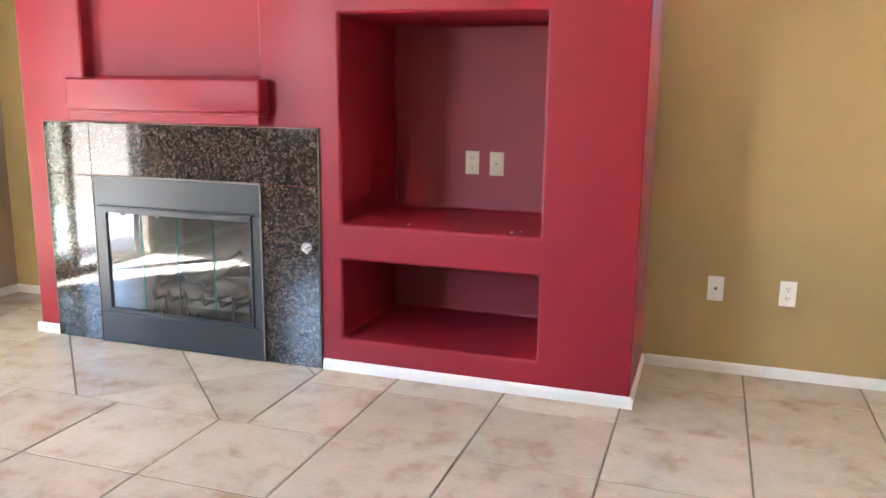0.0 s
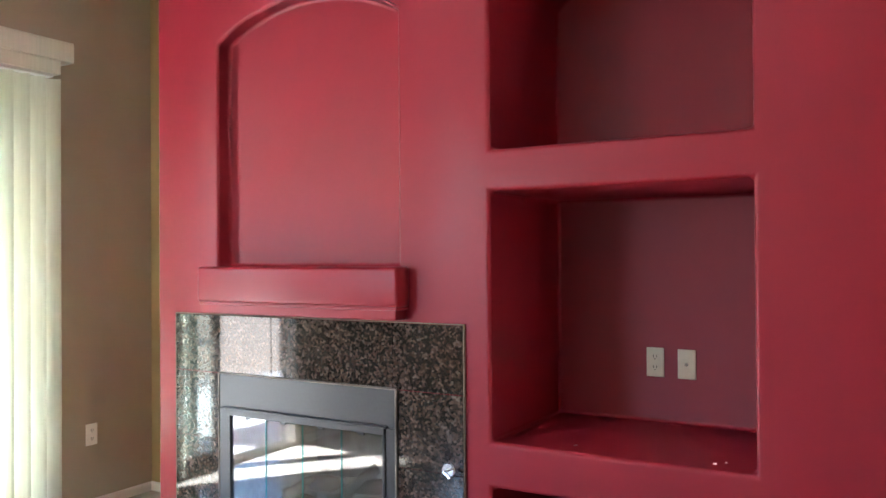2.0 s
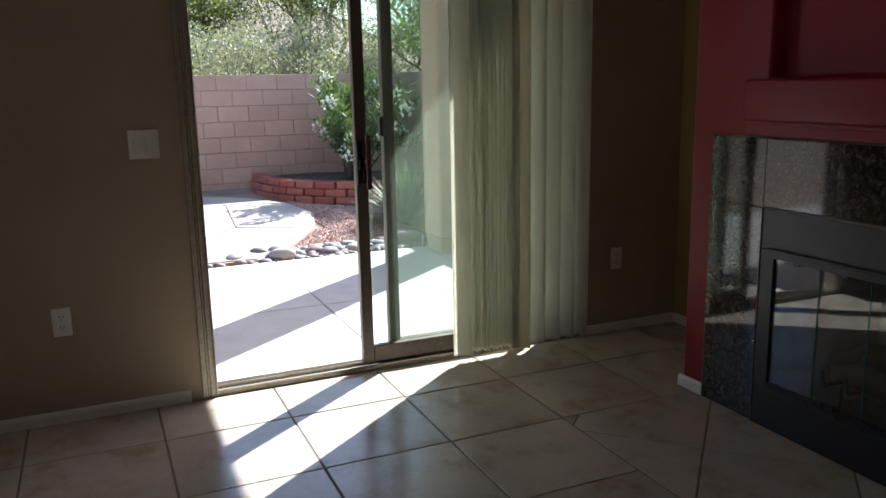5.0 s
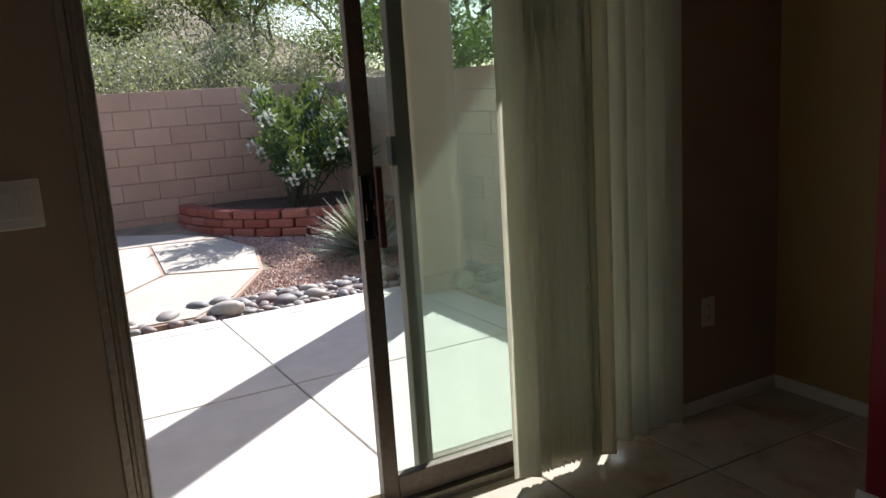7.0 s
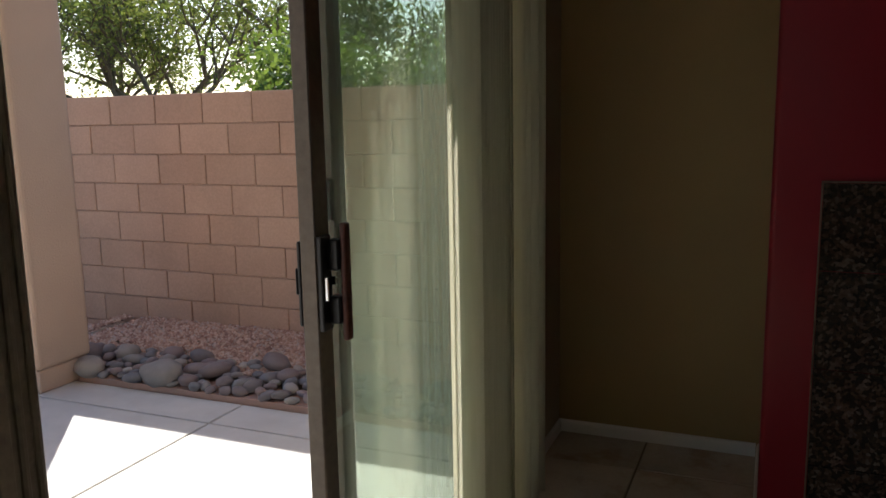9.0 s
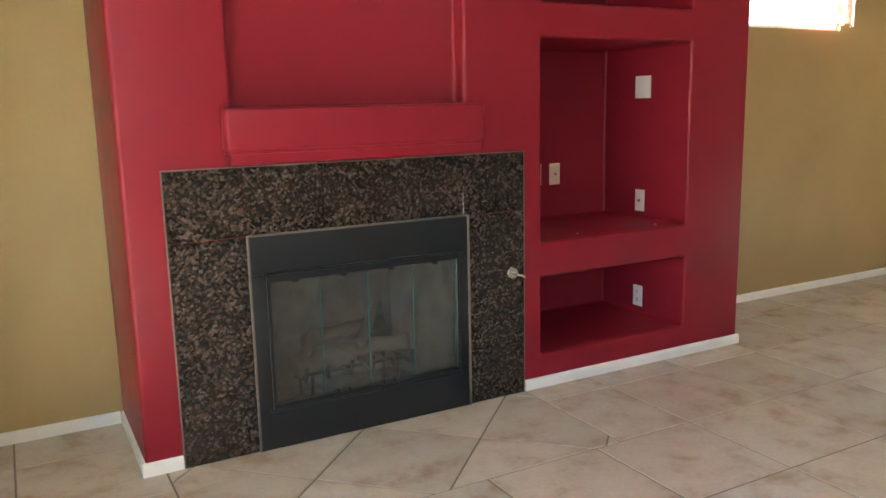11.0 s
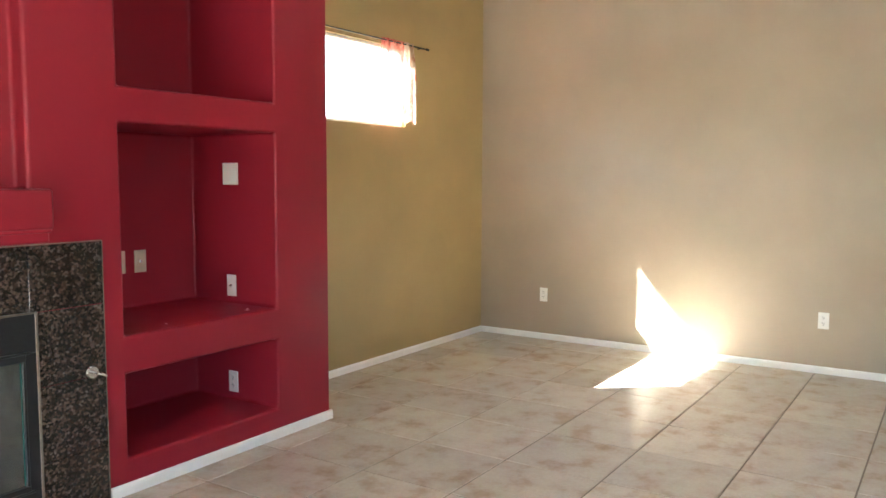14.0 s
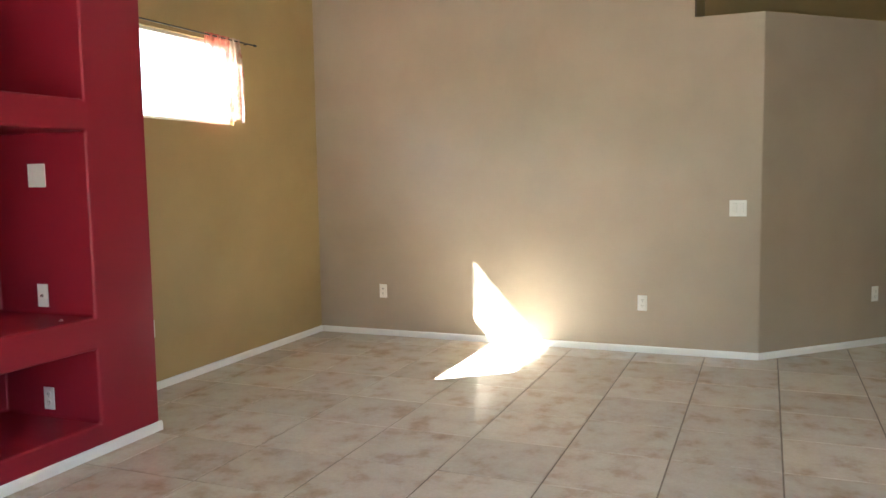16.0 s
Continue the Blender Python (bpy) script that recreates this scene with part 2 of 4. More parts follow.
# ---- building helpers ----
def box(bm, x0, x1, y0, y1, z0, z1, m=None):
    vs = [bm.verts.new(p) for p in ((x0, y0, z0), (x1, y0, z0), (x1, y1, z0), (x0, y1, z0), (x0, y0, z1), (x1, y0, z1), (x1, y1, z1), (x0, y1, z1))]
    for q in ((3, 2, 1, 0), (4, 5, 6, 7), (0, 1, 5, 4), (1, 2, 6, 5), (2, 3, 7, 6), (3, 0, 4, 7)):
        bm.faces.new([vs[i] for i in q])
    if m is not None:
        bmesh.ops.transform(bm, matrix=m, verts=vs)
    return vs


def boxes(*spans, bevel=0.0, seg=2):
    bm = bmesh.new()
    for s in spans:
        box(bm, *s)
    if bevel:
        bmesh.ops.bevel(bm, geom=bm.edges[:], offset=bevel, segments=seg, affect="EDGES", profile=0.5)
    return bm


def rod(bm, a, b, r, n=10, r2=None):
    a, b = Vector(a), Vector(b)
    d = b - a
    m = Matrix.Translation((a + b) / 2) @ d.to_track_quat("Z", "Y").to_matrix().to_4x4()
    bmesh.ops.create_cone(bm, cap_ends=True, segments=n, radius1=r, radius2=r if r2 is None else r2, depth=d.length, matrix=m)


def prism(points, y0, y1):
    """A solid drawn in x and z and pushed along y."""
    bm = bmesh.new()
    a = [bm.verts.new((x, y0, z)) for x, z in points]
    b = [bm.verts.new((x, y1, z)) for x, z in points]
    bm.faces.new(a)
    bm.faces.new(b[::-1])
    for i in range(len(a)):
        j = (i + 1) % len(a)
        bm.faces.new((a[j], a[i], b[i], b[j]))
    bmesh.ops.recalc_face_normals(bm, faces=bm.faces[:])
    return bm


def slab(points, z0, z1):
    bm = bmesh.new()
    a = [bm.verts.new((x, y, z0)) for x, y in points]
    b = [bm.verts.new((x, y, z1)) for x, y in points]
    bm.faces.new(a[::-1])
    bm.faces.new(b)
    for i in range(len(a)):
        j = (i + 1) % len(a)
        bm.faces.new((a[i], a[j], b[j], b[i]))
    bmesh.ops.recalc_face_normals(bm, faces=bm.faces[:])
    return bm


def mesh_of(name, bm, mat, smooth=False):
    me = bpy.data.meshes.new(name)
    bm.to_mesh(me)
    bm.free()
    me.materials.append(mat)
    if smooth:
        me.polygons.foreach_set("use_smooth", [True] * len(me.polygons))
    return me


def part(name, bm, mat, parent=None, label="", smooth=False):
    ob = new(name, mesh_of(name, bm, mat, smooth))
    if parent is not None:
        ob.parent = parent
        ob.matrix_parent_inverse = parent.matrix_basis.inverted()
    return tagged(ob, label)


def thing(name, at, label, category, group="", kind=""):
    ob = new(name)
    ob.empty_display_size = 0.1
    ob.matrix_basis = at if isinstance(at, Matrix) else pose(*at)
    return tagged(ob, label, category, group, kind)


def structure(name, bm, mat, label, category="", smooth=False):
    return tagged(new(name, mesh_of(name, bm, mat, smooth)), label, category, kind="structure")


def carve(name, solid, cutters, mat, bevel, label, category):
    """A solid less its recesses, with rounded plaster edges."""
    ob = new(name, mesh_of(name, solid, mat))
    tools = []
    for c in cutters:
        t = new("cutter", mesh_of("cutter", c, mat))
        md = ob.modifiers.new("cut", "BOOLEAN")
        md.operation, md.solver, md.object = "DIFFERENCE", "EXACT", t
        tools.append(t)
    if bevel:
        bv = ob.modifiers.new("round", "BEVEL")
        bv.width, bv.segments, bv.limit_method, bv.angle_limit = bevel, 4, "ANGLE", radians(40)
        bv.harden_normals = False
    me = bpy.data.meshes.new_from_object(ob.evaluated_get(bpy.context.evaluated_depsgraph_get()))
    ob.modifiers.clear()
    ob.data = me
    me.polygons.foreach_set("use_smooth", [True] * len(me.polygons))
    me.set_sharp_from_angle(angle=radians(25))
    for t in tools:
        bpy.data.objects.remove(t)
    return tagged(ob, label, category, kind="structure")


# ---- the room: x along the red wall, y into it, floor at 0 ----
WX, OY, FX, CZ = -0.728, 0.605, 5.866, 3.075      # glass-door wall, olive wall, far wall, ceiling
BX0, BX1 = 0.062, 3.136                         # red chimney breast
Y_BACK, X_END = -6.6, 9.6
BW = (-6.0, -4.0, 0.9, 2.3)                   # unseen opening added for the fill lamp, further along the glass-door wall

part_floor = structure("floor", boxes((WX - 0.17, X_END, Y_BACK, OY + 0.09, -0.12, -0.004)), GROUT, "beige ceramic tile floor with dark grout joints", "floor")
structure("ceiling", boxes((WX - 0.17, X_END + 0.15, Y_BACK - 0.15, OY + 0.15, CZ, CZ + 0.15)), CEIL, "plain white flat plaster ceiling", "ceiling")

# olive wall with the high window
WIN = (3.25, 4.71, 1.752, 2.335)
carve("wall_olive", boxes((BX1 + 0.001, FX + 0.15, OY, OY + 0.09, -0.05, CZ)), [boxes((WIN[0], WIN[1], OY - 0.1, OY + 0.3, WIN[2], WIN[3]))], OLIVE, 0.0, "olive gold painted plaster wall with a high window", "wall")
structure("wall_recess", boxes((WX, BX0 - 0.001, OY, OY + 0.15, -0.05, CZ)), OLIVE, "olive gold painted plaster wall of the corner recess", "wall")
# wall of the sliding glass door
SL = (-1.936, -0.05, 2.33)
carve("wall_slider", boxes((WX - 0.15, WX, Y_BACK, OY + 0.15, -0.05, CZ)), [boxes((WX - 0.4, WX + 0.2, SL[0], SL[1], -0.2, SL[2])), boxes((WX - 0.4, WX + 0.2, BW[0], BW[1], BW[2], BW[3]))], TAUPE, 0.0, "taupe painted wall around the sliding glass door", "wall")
# far wall, lower where it meets the passage, with an open ledge above
structure("wall_far", boxes((FX, FX + 0.15, -2.54, OY, -0.05, CZ)), TAUPE, "taupe painted plaster wall lit by a patch of sun", "wall")
nose = [(FX + 0.02 - 0.02 * math.cos(a), -3.0 - 0.02 * math.sin(a)) for a in (0.0, 0.2, 0.4, 0.6, 0.785)]
corner = [(FX, -2.54)] + nose + [(FX + 1.55, -4.555), (FX + 1.66, -4.445), (FX + 0.15, -2.935), (FX + 0.15, -2.54)]
structure("wall_ledge", slab(corner, -0.05, 2.457), TAUPE, "taupe low wall with rounded corner below an open ledge", "wall")
structure("wall_behind_ledge", slab([(FX + 0.15, -2.54), (FX + 0.95, -2.54), (X_END, -5.2), (X_END, -5.0), (FX + 1.0, -2.40), (FX + 0.15, -2.40)], -0.05, CZ), OLIVE, "olive wall seen dimly above the open ledge", "wall")
structure("wall_end", boxes((X_END, X_END + 0.15, Y_BACK, OY + 0.15, -0.05, CZ)), TAUPE, "taupe painted plaster wall closing the room", "wall")
structure("wall_back", boxes((WX - 0.15, X_END, Y_BACK - 0.15, Y_BACK, -0.05, CZ)), TAUPE, "taupe painted plaster wall behind the walk", "wall")


# red breast with three niches, a shallow arched panel and the firebox
def arched(x0, x1, z0, zs, rise, y0, y1, n=16):
    c, half = (x0 + x1) / 2, (x1 - x0) / 2
    r = (half * half + rise * rise) / (2 * rise)
    a = math.asin(half / r)
    pts = [(x0, z0), (x1, z0)] + [(c + r * math.sin(a - 2 * a * i / n), zs - r + rise + r * math.cos(a - 2 * a * i / n)) for i in range(n + 1)]
    return prism(pts, y0, y1)


NX0, NX1 = 1.836, 2.738
carve("wall_red_breast", boxes((BX0, BX1, 0, 0.75, -0.05, CZ)), [
    boxes((NX0, NX1, -0.2, 0.64, 0.692, 1.600)),
    boxes((NX0, NX1, -0.2, 0.64, 0.158, 0.527)),
    arched(NX0, NX1, 1.752, 2.41, 0.18, -0.2, 0.64),
    arched(0.462, 1.436, 1.325, 2.330, 0.135, -0.2, 0.075),
    boxes((0.53, 1.40, -0.2, 0.47, 0.05, 0.72)),
], RED, 0.018, "glossy red plaster chimney breast with recessed niches", "wall")


# baseboards
def baseboard(name, a, b, n):
    """A bullnosed board along a to b, its face toward n."""
    a, b, n = Vector((*a, 0)), Vector((*b, 0)), Vector((*n, 0)).normalized()
    d = b - a
    prof = [(0, 0), (0.012, 0), (0.012, 0.034), (0.0095, 0.045), (0.004, 0.051), (0, 0.051)]
    bm = bmesh.new()
    rings = [[bm.verts.new(p + n * o + Vector((0, 0, z + 0.001))) for o, z in prof] for p in (a, b)]
    for i in range(len(prof)):
        j = (i + 1) % len(prof)
        bm.faces.new((rings[0][i], rings[0][j], rings[1][j], rings[1][i]))
    bm.faces.new(rings[0])
    bm.faces.new(rings[1][::-1])
    bmesh.ops.recalc_face_normals(bm, faces=bm.faces[:])
    return structure(name, bm, TRIM, "white painted wooden baseboard along the wall", "baseboard")


baseboard("baseboard_red_front", (1.738, 0), (BX1 + 0.014, 0), (0, -1))
baseboard("baseboard_red_front_stub", (BX0 - 0.014, 0), (0.195, 0), (0, -1))
baseboard("baseboard_red_side", (BX1, 0), (BX1, OY), (1, 0))
baseboard("baseboard_red_recess", (BX0, 0), (BX0, OY), (-1, 0))
baseboard("baseboard_olive", (BX1 + 0.014, OY), (FX, OY), (0, -1))
baseboard("baseboard_recess", (WX, OY), (BX0 - 0.014, OY), (0, -1))
baseboard("baseboard_slider_corner", (WX, -0.02), (WX, OY - 0.014), (1, 0))
baseboard("baseboard_slider", (WX, Y_BACK), (WX, SL[0] - 0.07), (1, 0))
baseboard("baseboard_far", (FX, -3.005), (FX, OY - 0.014), (-1, 0))
baseboard("baseboard_passage", (FX, -3.005), (FX + 1.55, -4.555), (-1, -1))


# ---- fireplace ----
GZ, FZ, FX0, FX1 = 1.110, 0.852, 0.487, 1.432
surround = thing("fireplace_surround", (0.96, 0, 0), "polished dark brown granite tile fireplace surround", "fireplace surround")


def granite(x0, x1, z0, z1):
    g = 0.0012
    bm = boxes((x0 + g, x1 - g, -0.014 + random.uniform(-0.0006, 0.0006), 0.0, z0 + g, z1 - g), bevel=0.0012, seg=1)
    part("granite_tile", bm, GRANITE, surround)


for z0, z1 in ((0.001, 0.25), (0.25, 0.555), (0.555, FZ)):
    granite(0.20, FX0 - 0.001, z0, z1)
    granite(FX1 + 0.001, 1.728, z0, z1)
for x0, x1 in ((0.20, 0.48), (0.48, 0.79), (0.79, 1.10), (1.10, 1.415), (1.415, 1.728)):
    granite(x0, x1, FZ, GZ)
part("tile_edge", boxes((0.196, 0.2, -0.012, 0, 0.001, GZ + 0.004), (0.196, 1.732, -0.012, 0, GZ, GZ + 0.004), (1.728, 1.732, -0.012, 0, 0.001, GZ + 0.004)), GROUT, surround, "grey grouted edge")

insert = thing("fireplace_insert", (0.96, 0, 0), "black metal gas fireplace with folding glass doors", "fireplace")
part("header_panel", boxes((FX0, FX1, -0.02, 0.012, 0.70, FZ), bevel=0.004), BLACK, insert)
part("lower_panel", boxes((FX0, FX1, -0.02, 0.012, 0.001, 0.165), bevel=0.004), BLACK, insert)
part("side_panel", boxes((FX0, 0.545, -0.02, 0.012, 0.165, 0.70), bevel=0.003), BLACK, insert)
part("side_panel", boxes((1.385, FX1, -0.02, 0.012, 0.165, 0.70), bevel=0.003), BLACK, insert)
part("trim_strip", boxes((FX1 - 0.002, FX1 + 0.008, -0.024, -0.012, 0.001, FZ + 0.004), (FX0 - 0.006, FX0 + 0.002, -0.024, -0.012, 0.001, FZ + 0.004), (FX0, FX1, -0.024, -0.012, FZ - 0.002, FZ + 0.006), bevel=0.002, seg=1), BRONZE, insert, "thin metal edge trim")
part("door_track", boxes((0.545, 1.385, -0.03, 0.0, 0.672, 0.70), (0.545, 1.385, -0.028, 0.0, 0.165, 0.185), (0.545, 0.558, -0.026, 0.0, 0.185, 0.672), (1.372, 1.385, -0.026, 0.0, 0.185, 0.672), bevel=0.002, seg=1), BLACK, insert, "black door frame with slide track")
part("ledge", boxes((0.53, 1.40, -0.036, -0.02, 0.70, 0.709), bevel=0.002, seg=1), BLACK, insert)
part("ledge", boxes((0.53, 1.40, -0.032, -0.02, 0.158, 0.166), bevel=0.002, seg=1), BLACK, insert)
for i in range(4):
    a = 0.558 + i * 0.2035
    door = part("glass_door", boxes((a + 0.002, a + 0.2015, -0.016, -0.011, 0.187, 0.67)), FIRE_GLASS, insert, "smoked tempered glass door pane")
    part("glass_edge", boxes((a + 0.1995, a + 0.2022, -0.0172, -0.0098, 0.19, 0.668)), FROST, door, "polished green glass edge")
    part("pane_clip", boxes((a + 0.085, a + 0.115, -0.024, -0.016, 0.66, 0.675), bevel=0.002, seg=1), BLACK, door)
    if i in (1, 2):
        bm = boxes((a + 0.03, a + 0.12, -0.036, -0.026, 0.168, 0.181), (a + 0.045, a + 0.055, -0.028, -0.014, 0.17, 0.20), (a + 0.095, a + 0.105, -0.028, -0.014, 0.17, 0.20), bevel=0.002, seg=1)
        part("door_pull", bm, BLACK, door, "small black pull")
fb = bmesh.new()
for p in (((0.545, 0.012), (0.66, 0.44)), ((1.385, 0.012), (1.27, 0.44)), ((0.66, 0.44), (1.27, 0.44))):
    (xa, ya), (xb, yb) = p
    vs = [fb.verts.new(c) for c in ((xa, ya, 0.08), (xb, yb, 0.08), (xb, yb, 0.695), (xa, ya, 0.695))]
    fb.faces.new(vs)
for z in (0.08, 0.695):
    fb.faces.new([fb.verts.new(c) for c in ((0.545, 0.012, z), (1.385, 0.012, z), (1.27, 0.44, z), (0.66, 0.44, z))])
bmesh.ops.solidify(fb, geom=fb.faces[:], thickness=0.006)
part("firebox", fb, SOOT, insert, "sooty grey firebrick lining")

logs = thing("fire_log_set", (0.96, 0.2, 0.08), "pale ceramic fire logs resting on black grate", "fire logs")


def log(a, b, r):
    bm = bmesh.new()
    rod(bm, a, b, r, 12, r * 0.8)
    bmesh.ops.subdivide_edges(bm, edges=[e for e in bm.edges if e.calc_length() > 0.1], cuts=6)
    for v in bm.verts:
        v.co += noise.noise_vector(v.co * 18) * 0.018
    part("log", bm, LOG, logs, smooth=True)


log((0.70, 0.17, 0.26), (0.98, 0.22, 0.25), 0.045)
log((0.93, 0.24, 0.27), (1.22, 0.16, 0.29), 0.042)
log((0.78, 0.28, 0.33), (1.16, 0.30, 0.36), 0.036)
log((0.98, 0.15, 0.31), (1.13, 0.28, 0.44), 0.026)
log((0.72, 0.14, 0.30), (0.80, 0.26, 0.36), 0.024)
gr = bmesh.new()
for x in (0.72, 0.82, 0.92, 1.02, 1.12, 1.20):
    rod(gr, (x, 0.10, 0.21), (x, 0.34, 0.21), 0.008, 8)
    rod(gr, (x, 0.10, 0.21), (x, 0.08, 0.27), 0.008, 8)
for x in (0.76, 1.16):
    rod(gr, (x, 0.14, 0.086), (x, 0.14, 0.21), 0.008, 8)
    rod(gr, (x, 0.30, 0.086), (x, 0.30, 0.21), 0.008, 8)
rod(gr, (0.70, 0.20, 0.202), (1.22, 0.20, 0.202), 0.008, 8)
part("grate", gr, BLACK, logs, "black iron grate")

key = thing("gas_key_valve", (1.665, -0.014, 0.573), "round chrome gas valve with key in granite", "gas valve")
bm = bmesh.new()
rod(bm, (1.665, -0.0145, 0.573), (1.665, -0.021, 0.573), 0.028, 24, 0.024)
part("escutcheon", bm, CHROME, key, smooth=False)
bm = bmesh.new()
rod(bm, (1.665, -0.021, 0.573), (1.665, -0.055, 0.573), 0.006, 10)
rod(bm, (1.665, -0.052, 0.573), (1.69, -0.062, 0.562), 0.004, 8)
rod(bm, (1.678, -0.058, 0.571), (1.698, -0.062, 0.557), 0.006, 8)
part("valve_key", bm, CHROME, key)

# mantel: a thick rounded shelf over a thinner stepped band
mantel = tagged(new("mantel", mesh_of("mantel", boxes((0.418, 1.488, -0.086, 0.004, 1.172, 1.326), bevel=0.014, seg=4), RED, True)), "red painted plaster mantel shelf with stepped underside", "mantel")
mantel.data.set_sharp_from_angle(angle=radians(35))
part("lower_band", boxes((0.431, 1.472, -0.072, 0.003, 1.122, 1.170), bevel=0.006, seg=3), RED, mantel)
part("bead", boxes((0.425, 1.480, -0.079, 0.003, 1.160, 1.176), bevel=0.005, seg=3), RED, mantel)


# ---- wall plates ----
def plate(kind, m, mat, label, category, wide=1):
    """A cover plate built in its own x, z plane, facing -y."""
    w, h = (0.0355 if wide == 1 else 0.0585), 0.0585
    ob = thing(kind, pose(0, 0, 0), label, category, group=category + "s")
    part("cover_plate", boxes((-w, w, -0.006, 0, -h, h), bevel=0.003), mat, ob)
    if kind == "wall_outlet":
        for z in (-0.0215, 0.0215):
            bm = bmesh.new()
            bmesh.ops.create_cone(bm, cap_ends=True, segments=20, radius1=0.0168, radius2=0.0165, depth=0.003, matrix=pose(0, -0.0068, z, 90, 0, 0))
            face = part("receptacle", bm, mat, ob)
            part("slot", boxes((-0.0075, -0.0045, -0.0089, -0.0083, z - 0.002, z + 0.008), (0.0045, 0.0075, -0.0089, -0.0083, z - 0.001, z + 0.007), (-0.0022, 0.0022, -0.0089, -0.0083, z - 0.0105, z - 0.006)), SLOT, face)
        bm = bmesh.new()
        bmesh.ops.create_cone(bm, cap_ends=True, segments=12, radius1=0.003, radius2=0.003, depth=0.002, matrix=pose(0, -0.0065, 0, 90, 0, 0))
        part("screw", bm, mat, ob)
    elif kind == "coax_plate":
        bm = bmesh.new()
        rod(bm, (0, -0.006, 0), (0, -0.016, 0), 0.0048, 12)
        rod(bm, (0, -0.006, 0), (0, -0.009, 0), 0.008, 6)
        part("connector", bm, CHROME, ob, "threaded metal connector")
    elif kind == "blank_plate":
        for z in (-0.042, 0.042):
            bm = bmesh.new()
            bmesh.ops.create_cone(bm, cap_ends=True, segments=12, radius1=0.003, radius2=0.003, depth=0.002, matrix=pose(0, -0.0065, z, 90, 0, 0))
            part("screw", bm, mat, ob)
    elif kind == "light_switch":
        for x in (-0.023, 0.023):
            part("rocker_frame", boxes((x - 0.0175, x + 0.0175, -0.0072, -0.0055, -0.0345, 0.0345), bevel=0.0008, seg=1), mat, ob)
            bm = boxes((x - 0.0155, x + 0.0155, -0.0105, -0.006, -0.032, 0.032), bevel=0.0015, seg=1)
            for v in bm.verts:
                if v.co.y < -0.008:
                    v.co.y += 0.0022 * v.co.z / 0.032
            part("rocker", bm, mat, ob)
    ob.matrix_basis = m
    return ob


NORTH, EAST, WEST = 0, -90, 90     # walls that face -y, -x and +x
plate("wall_outlet", pose(2.254, 0.6395, 0.933, 0, 0, 0), ALMOND, "almond duplex outlet on red niche back", "outlet")
plate("coax_plate", pose(2.379, 0.6395, 0.931, 0, 0, 0), ALMOND, "almond cable plate on red niche back", "cable plate")
plate("blank_plate", pose(2.7375, 0.335, 1.390, 0, 0, EAST), PLATE, "blank white square plate in red niche side", "wall plate", 2)
plate("coax_plate", pose(2.7375, 0.341, 0.786, 0, 0, EAST), PLATE, "white cable plate in red niche side", "cable plate")
plate("wall_outlet", pose(2.7375, 0.341, 0.254, 0, 0, EAST), PLATE, "white outlet inside lowest red niche", "outlet")
plate("coax_plate", pose(3.448, OY - 0.0005, 0.402), PLATE, "white wall plate on olive wall", "wall plate")
plate("wall_outlet", pose(3.757, OY - 0.0005, 0.404), PLATE, "white duplex outlet on olive wall", "outlet")
plate("wall_outlet", pose(FX - 0.0005, -0.015, 0.384, 0, 0, EAST), PLATE, "white duplex outlet on far taupe wall", "outlet")
plate("wall_outlet", pose(FX - 0.0005, -2.188, 0.379, 0, 0, EAST), PLATE, "white duplex outlet beside the sun patch", "outlet")
plate("light_switch", pose(FX - 0.0005, -2.853, 1.094, 0, 0, EAST), PLATE, "white double rocker switch near wall corner", "light switch", 2)
plate("wall_outlet", pose(FX + 0.82 - 0.0005, -3.825 - 0.0005, 0.40, 0, 0, -45), PLATE, "white duplex outlet on passage wall", "outlet")
plate("wall_outlet", pose(WX + 0.0005, 0.203, 0.405, 0, 0, WEST), PLATE, "white duplex outlet in dark wall corner", "outlet")
plate("wall_outlet", pose(WX + 0.0005, -2.475, 0.423, 0, 0, WEST), PLATE, "white duplex outlet beside the glass door", "outlet")
plate("light_switch", pose(WX + 0.0005, -2.105, 1.115, 0, 0, WEST), PLATE, "white double rocker switch beside glass door", "light switch", 2)

# ---- sliding glass door ----
door = thing("sliding_glass_door", (WX - 0.07, -1.0, 0), "half-open bronze aluminium sliding glass patio door", "sliding door")
tagged(door, kind="structure")
Y0, Y1, ZT = SL
part("door_frame", boxes((WX - 0.15, WX - 0.004, Y0 + 0.001, Y0 + 0.042, 0.0, ZT - 0.001), (WX - 0.02, WX + 0.003, Y0 + 0.012, Y0 + 0.022, 0.0, ZT - 0.001), (WX - 0.02, WX + 0.003, Y0 + 0.034, Y0 + 0.044, 0.0, ZT - 0.001), (WX - 0.15, WX - 0.004, Y1 - 0.035, Y1 - 0.001, 0.0, ZT - 0.001), (WX - 0.15, WX - 0.004, Y0 + 0.035, Y1 - 0.035, ZT - 0.04, ZT - 0.001), bevel=0.003, seg=1), ALUM, door, "pale metal door frame")
part("frame_edge", boxes((WX - 0.125, WX - 0.09, Y0 + 0.042, Y0 + 0.05, 0.0, ZT - 0.04), bevel=0.002, seg=1), BLACK, door, "black weather strip")
part("sill_track", boxes((WX - 0.15, WX - 0.005, Y0, Y1, -0.02, 0.012), (WX - 0.075, WX - 0.07, Y0, Y1, 0.012, 0.028), (WX - 0.115, WX - 0.11, Y0, Y1, 0.012, 0.028), (WX - 0.018, WX - 0.008, Y0, Y1, 0.012, 0.026), bevel=0.001, seg=1), ALUM, door, "metal sill track")


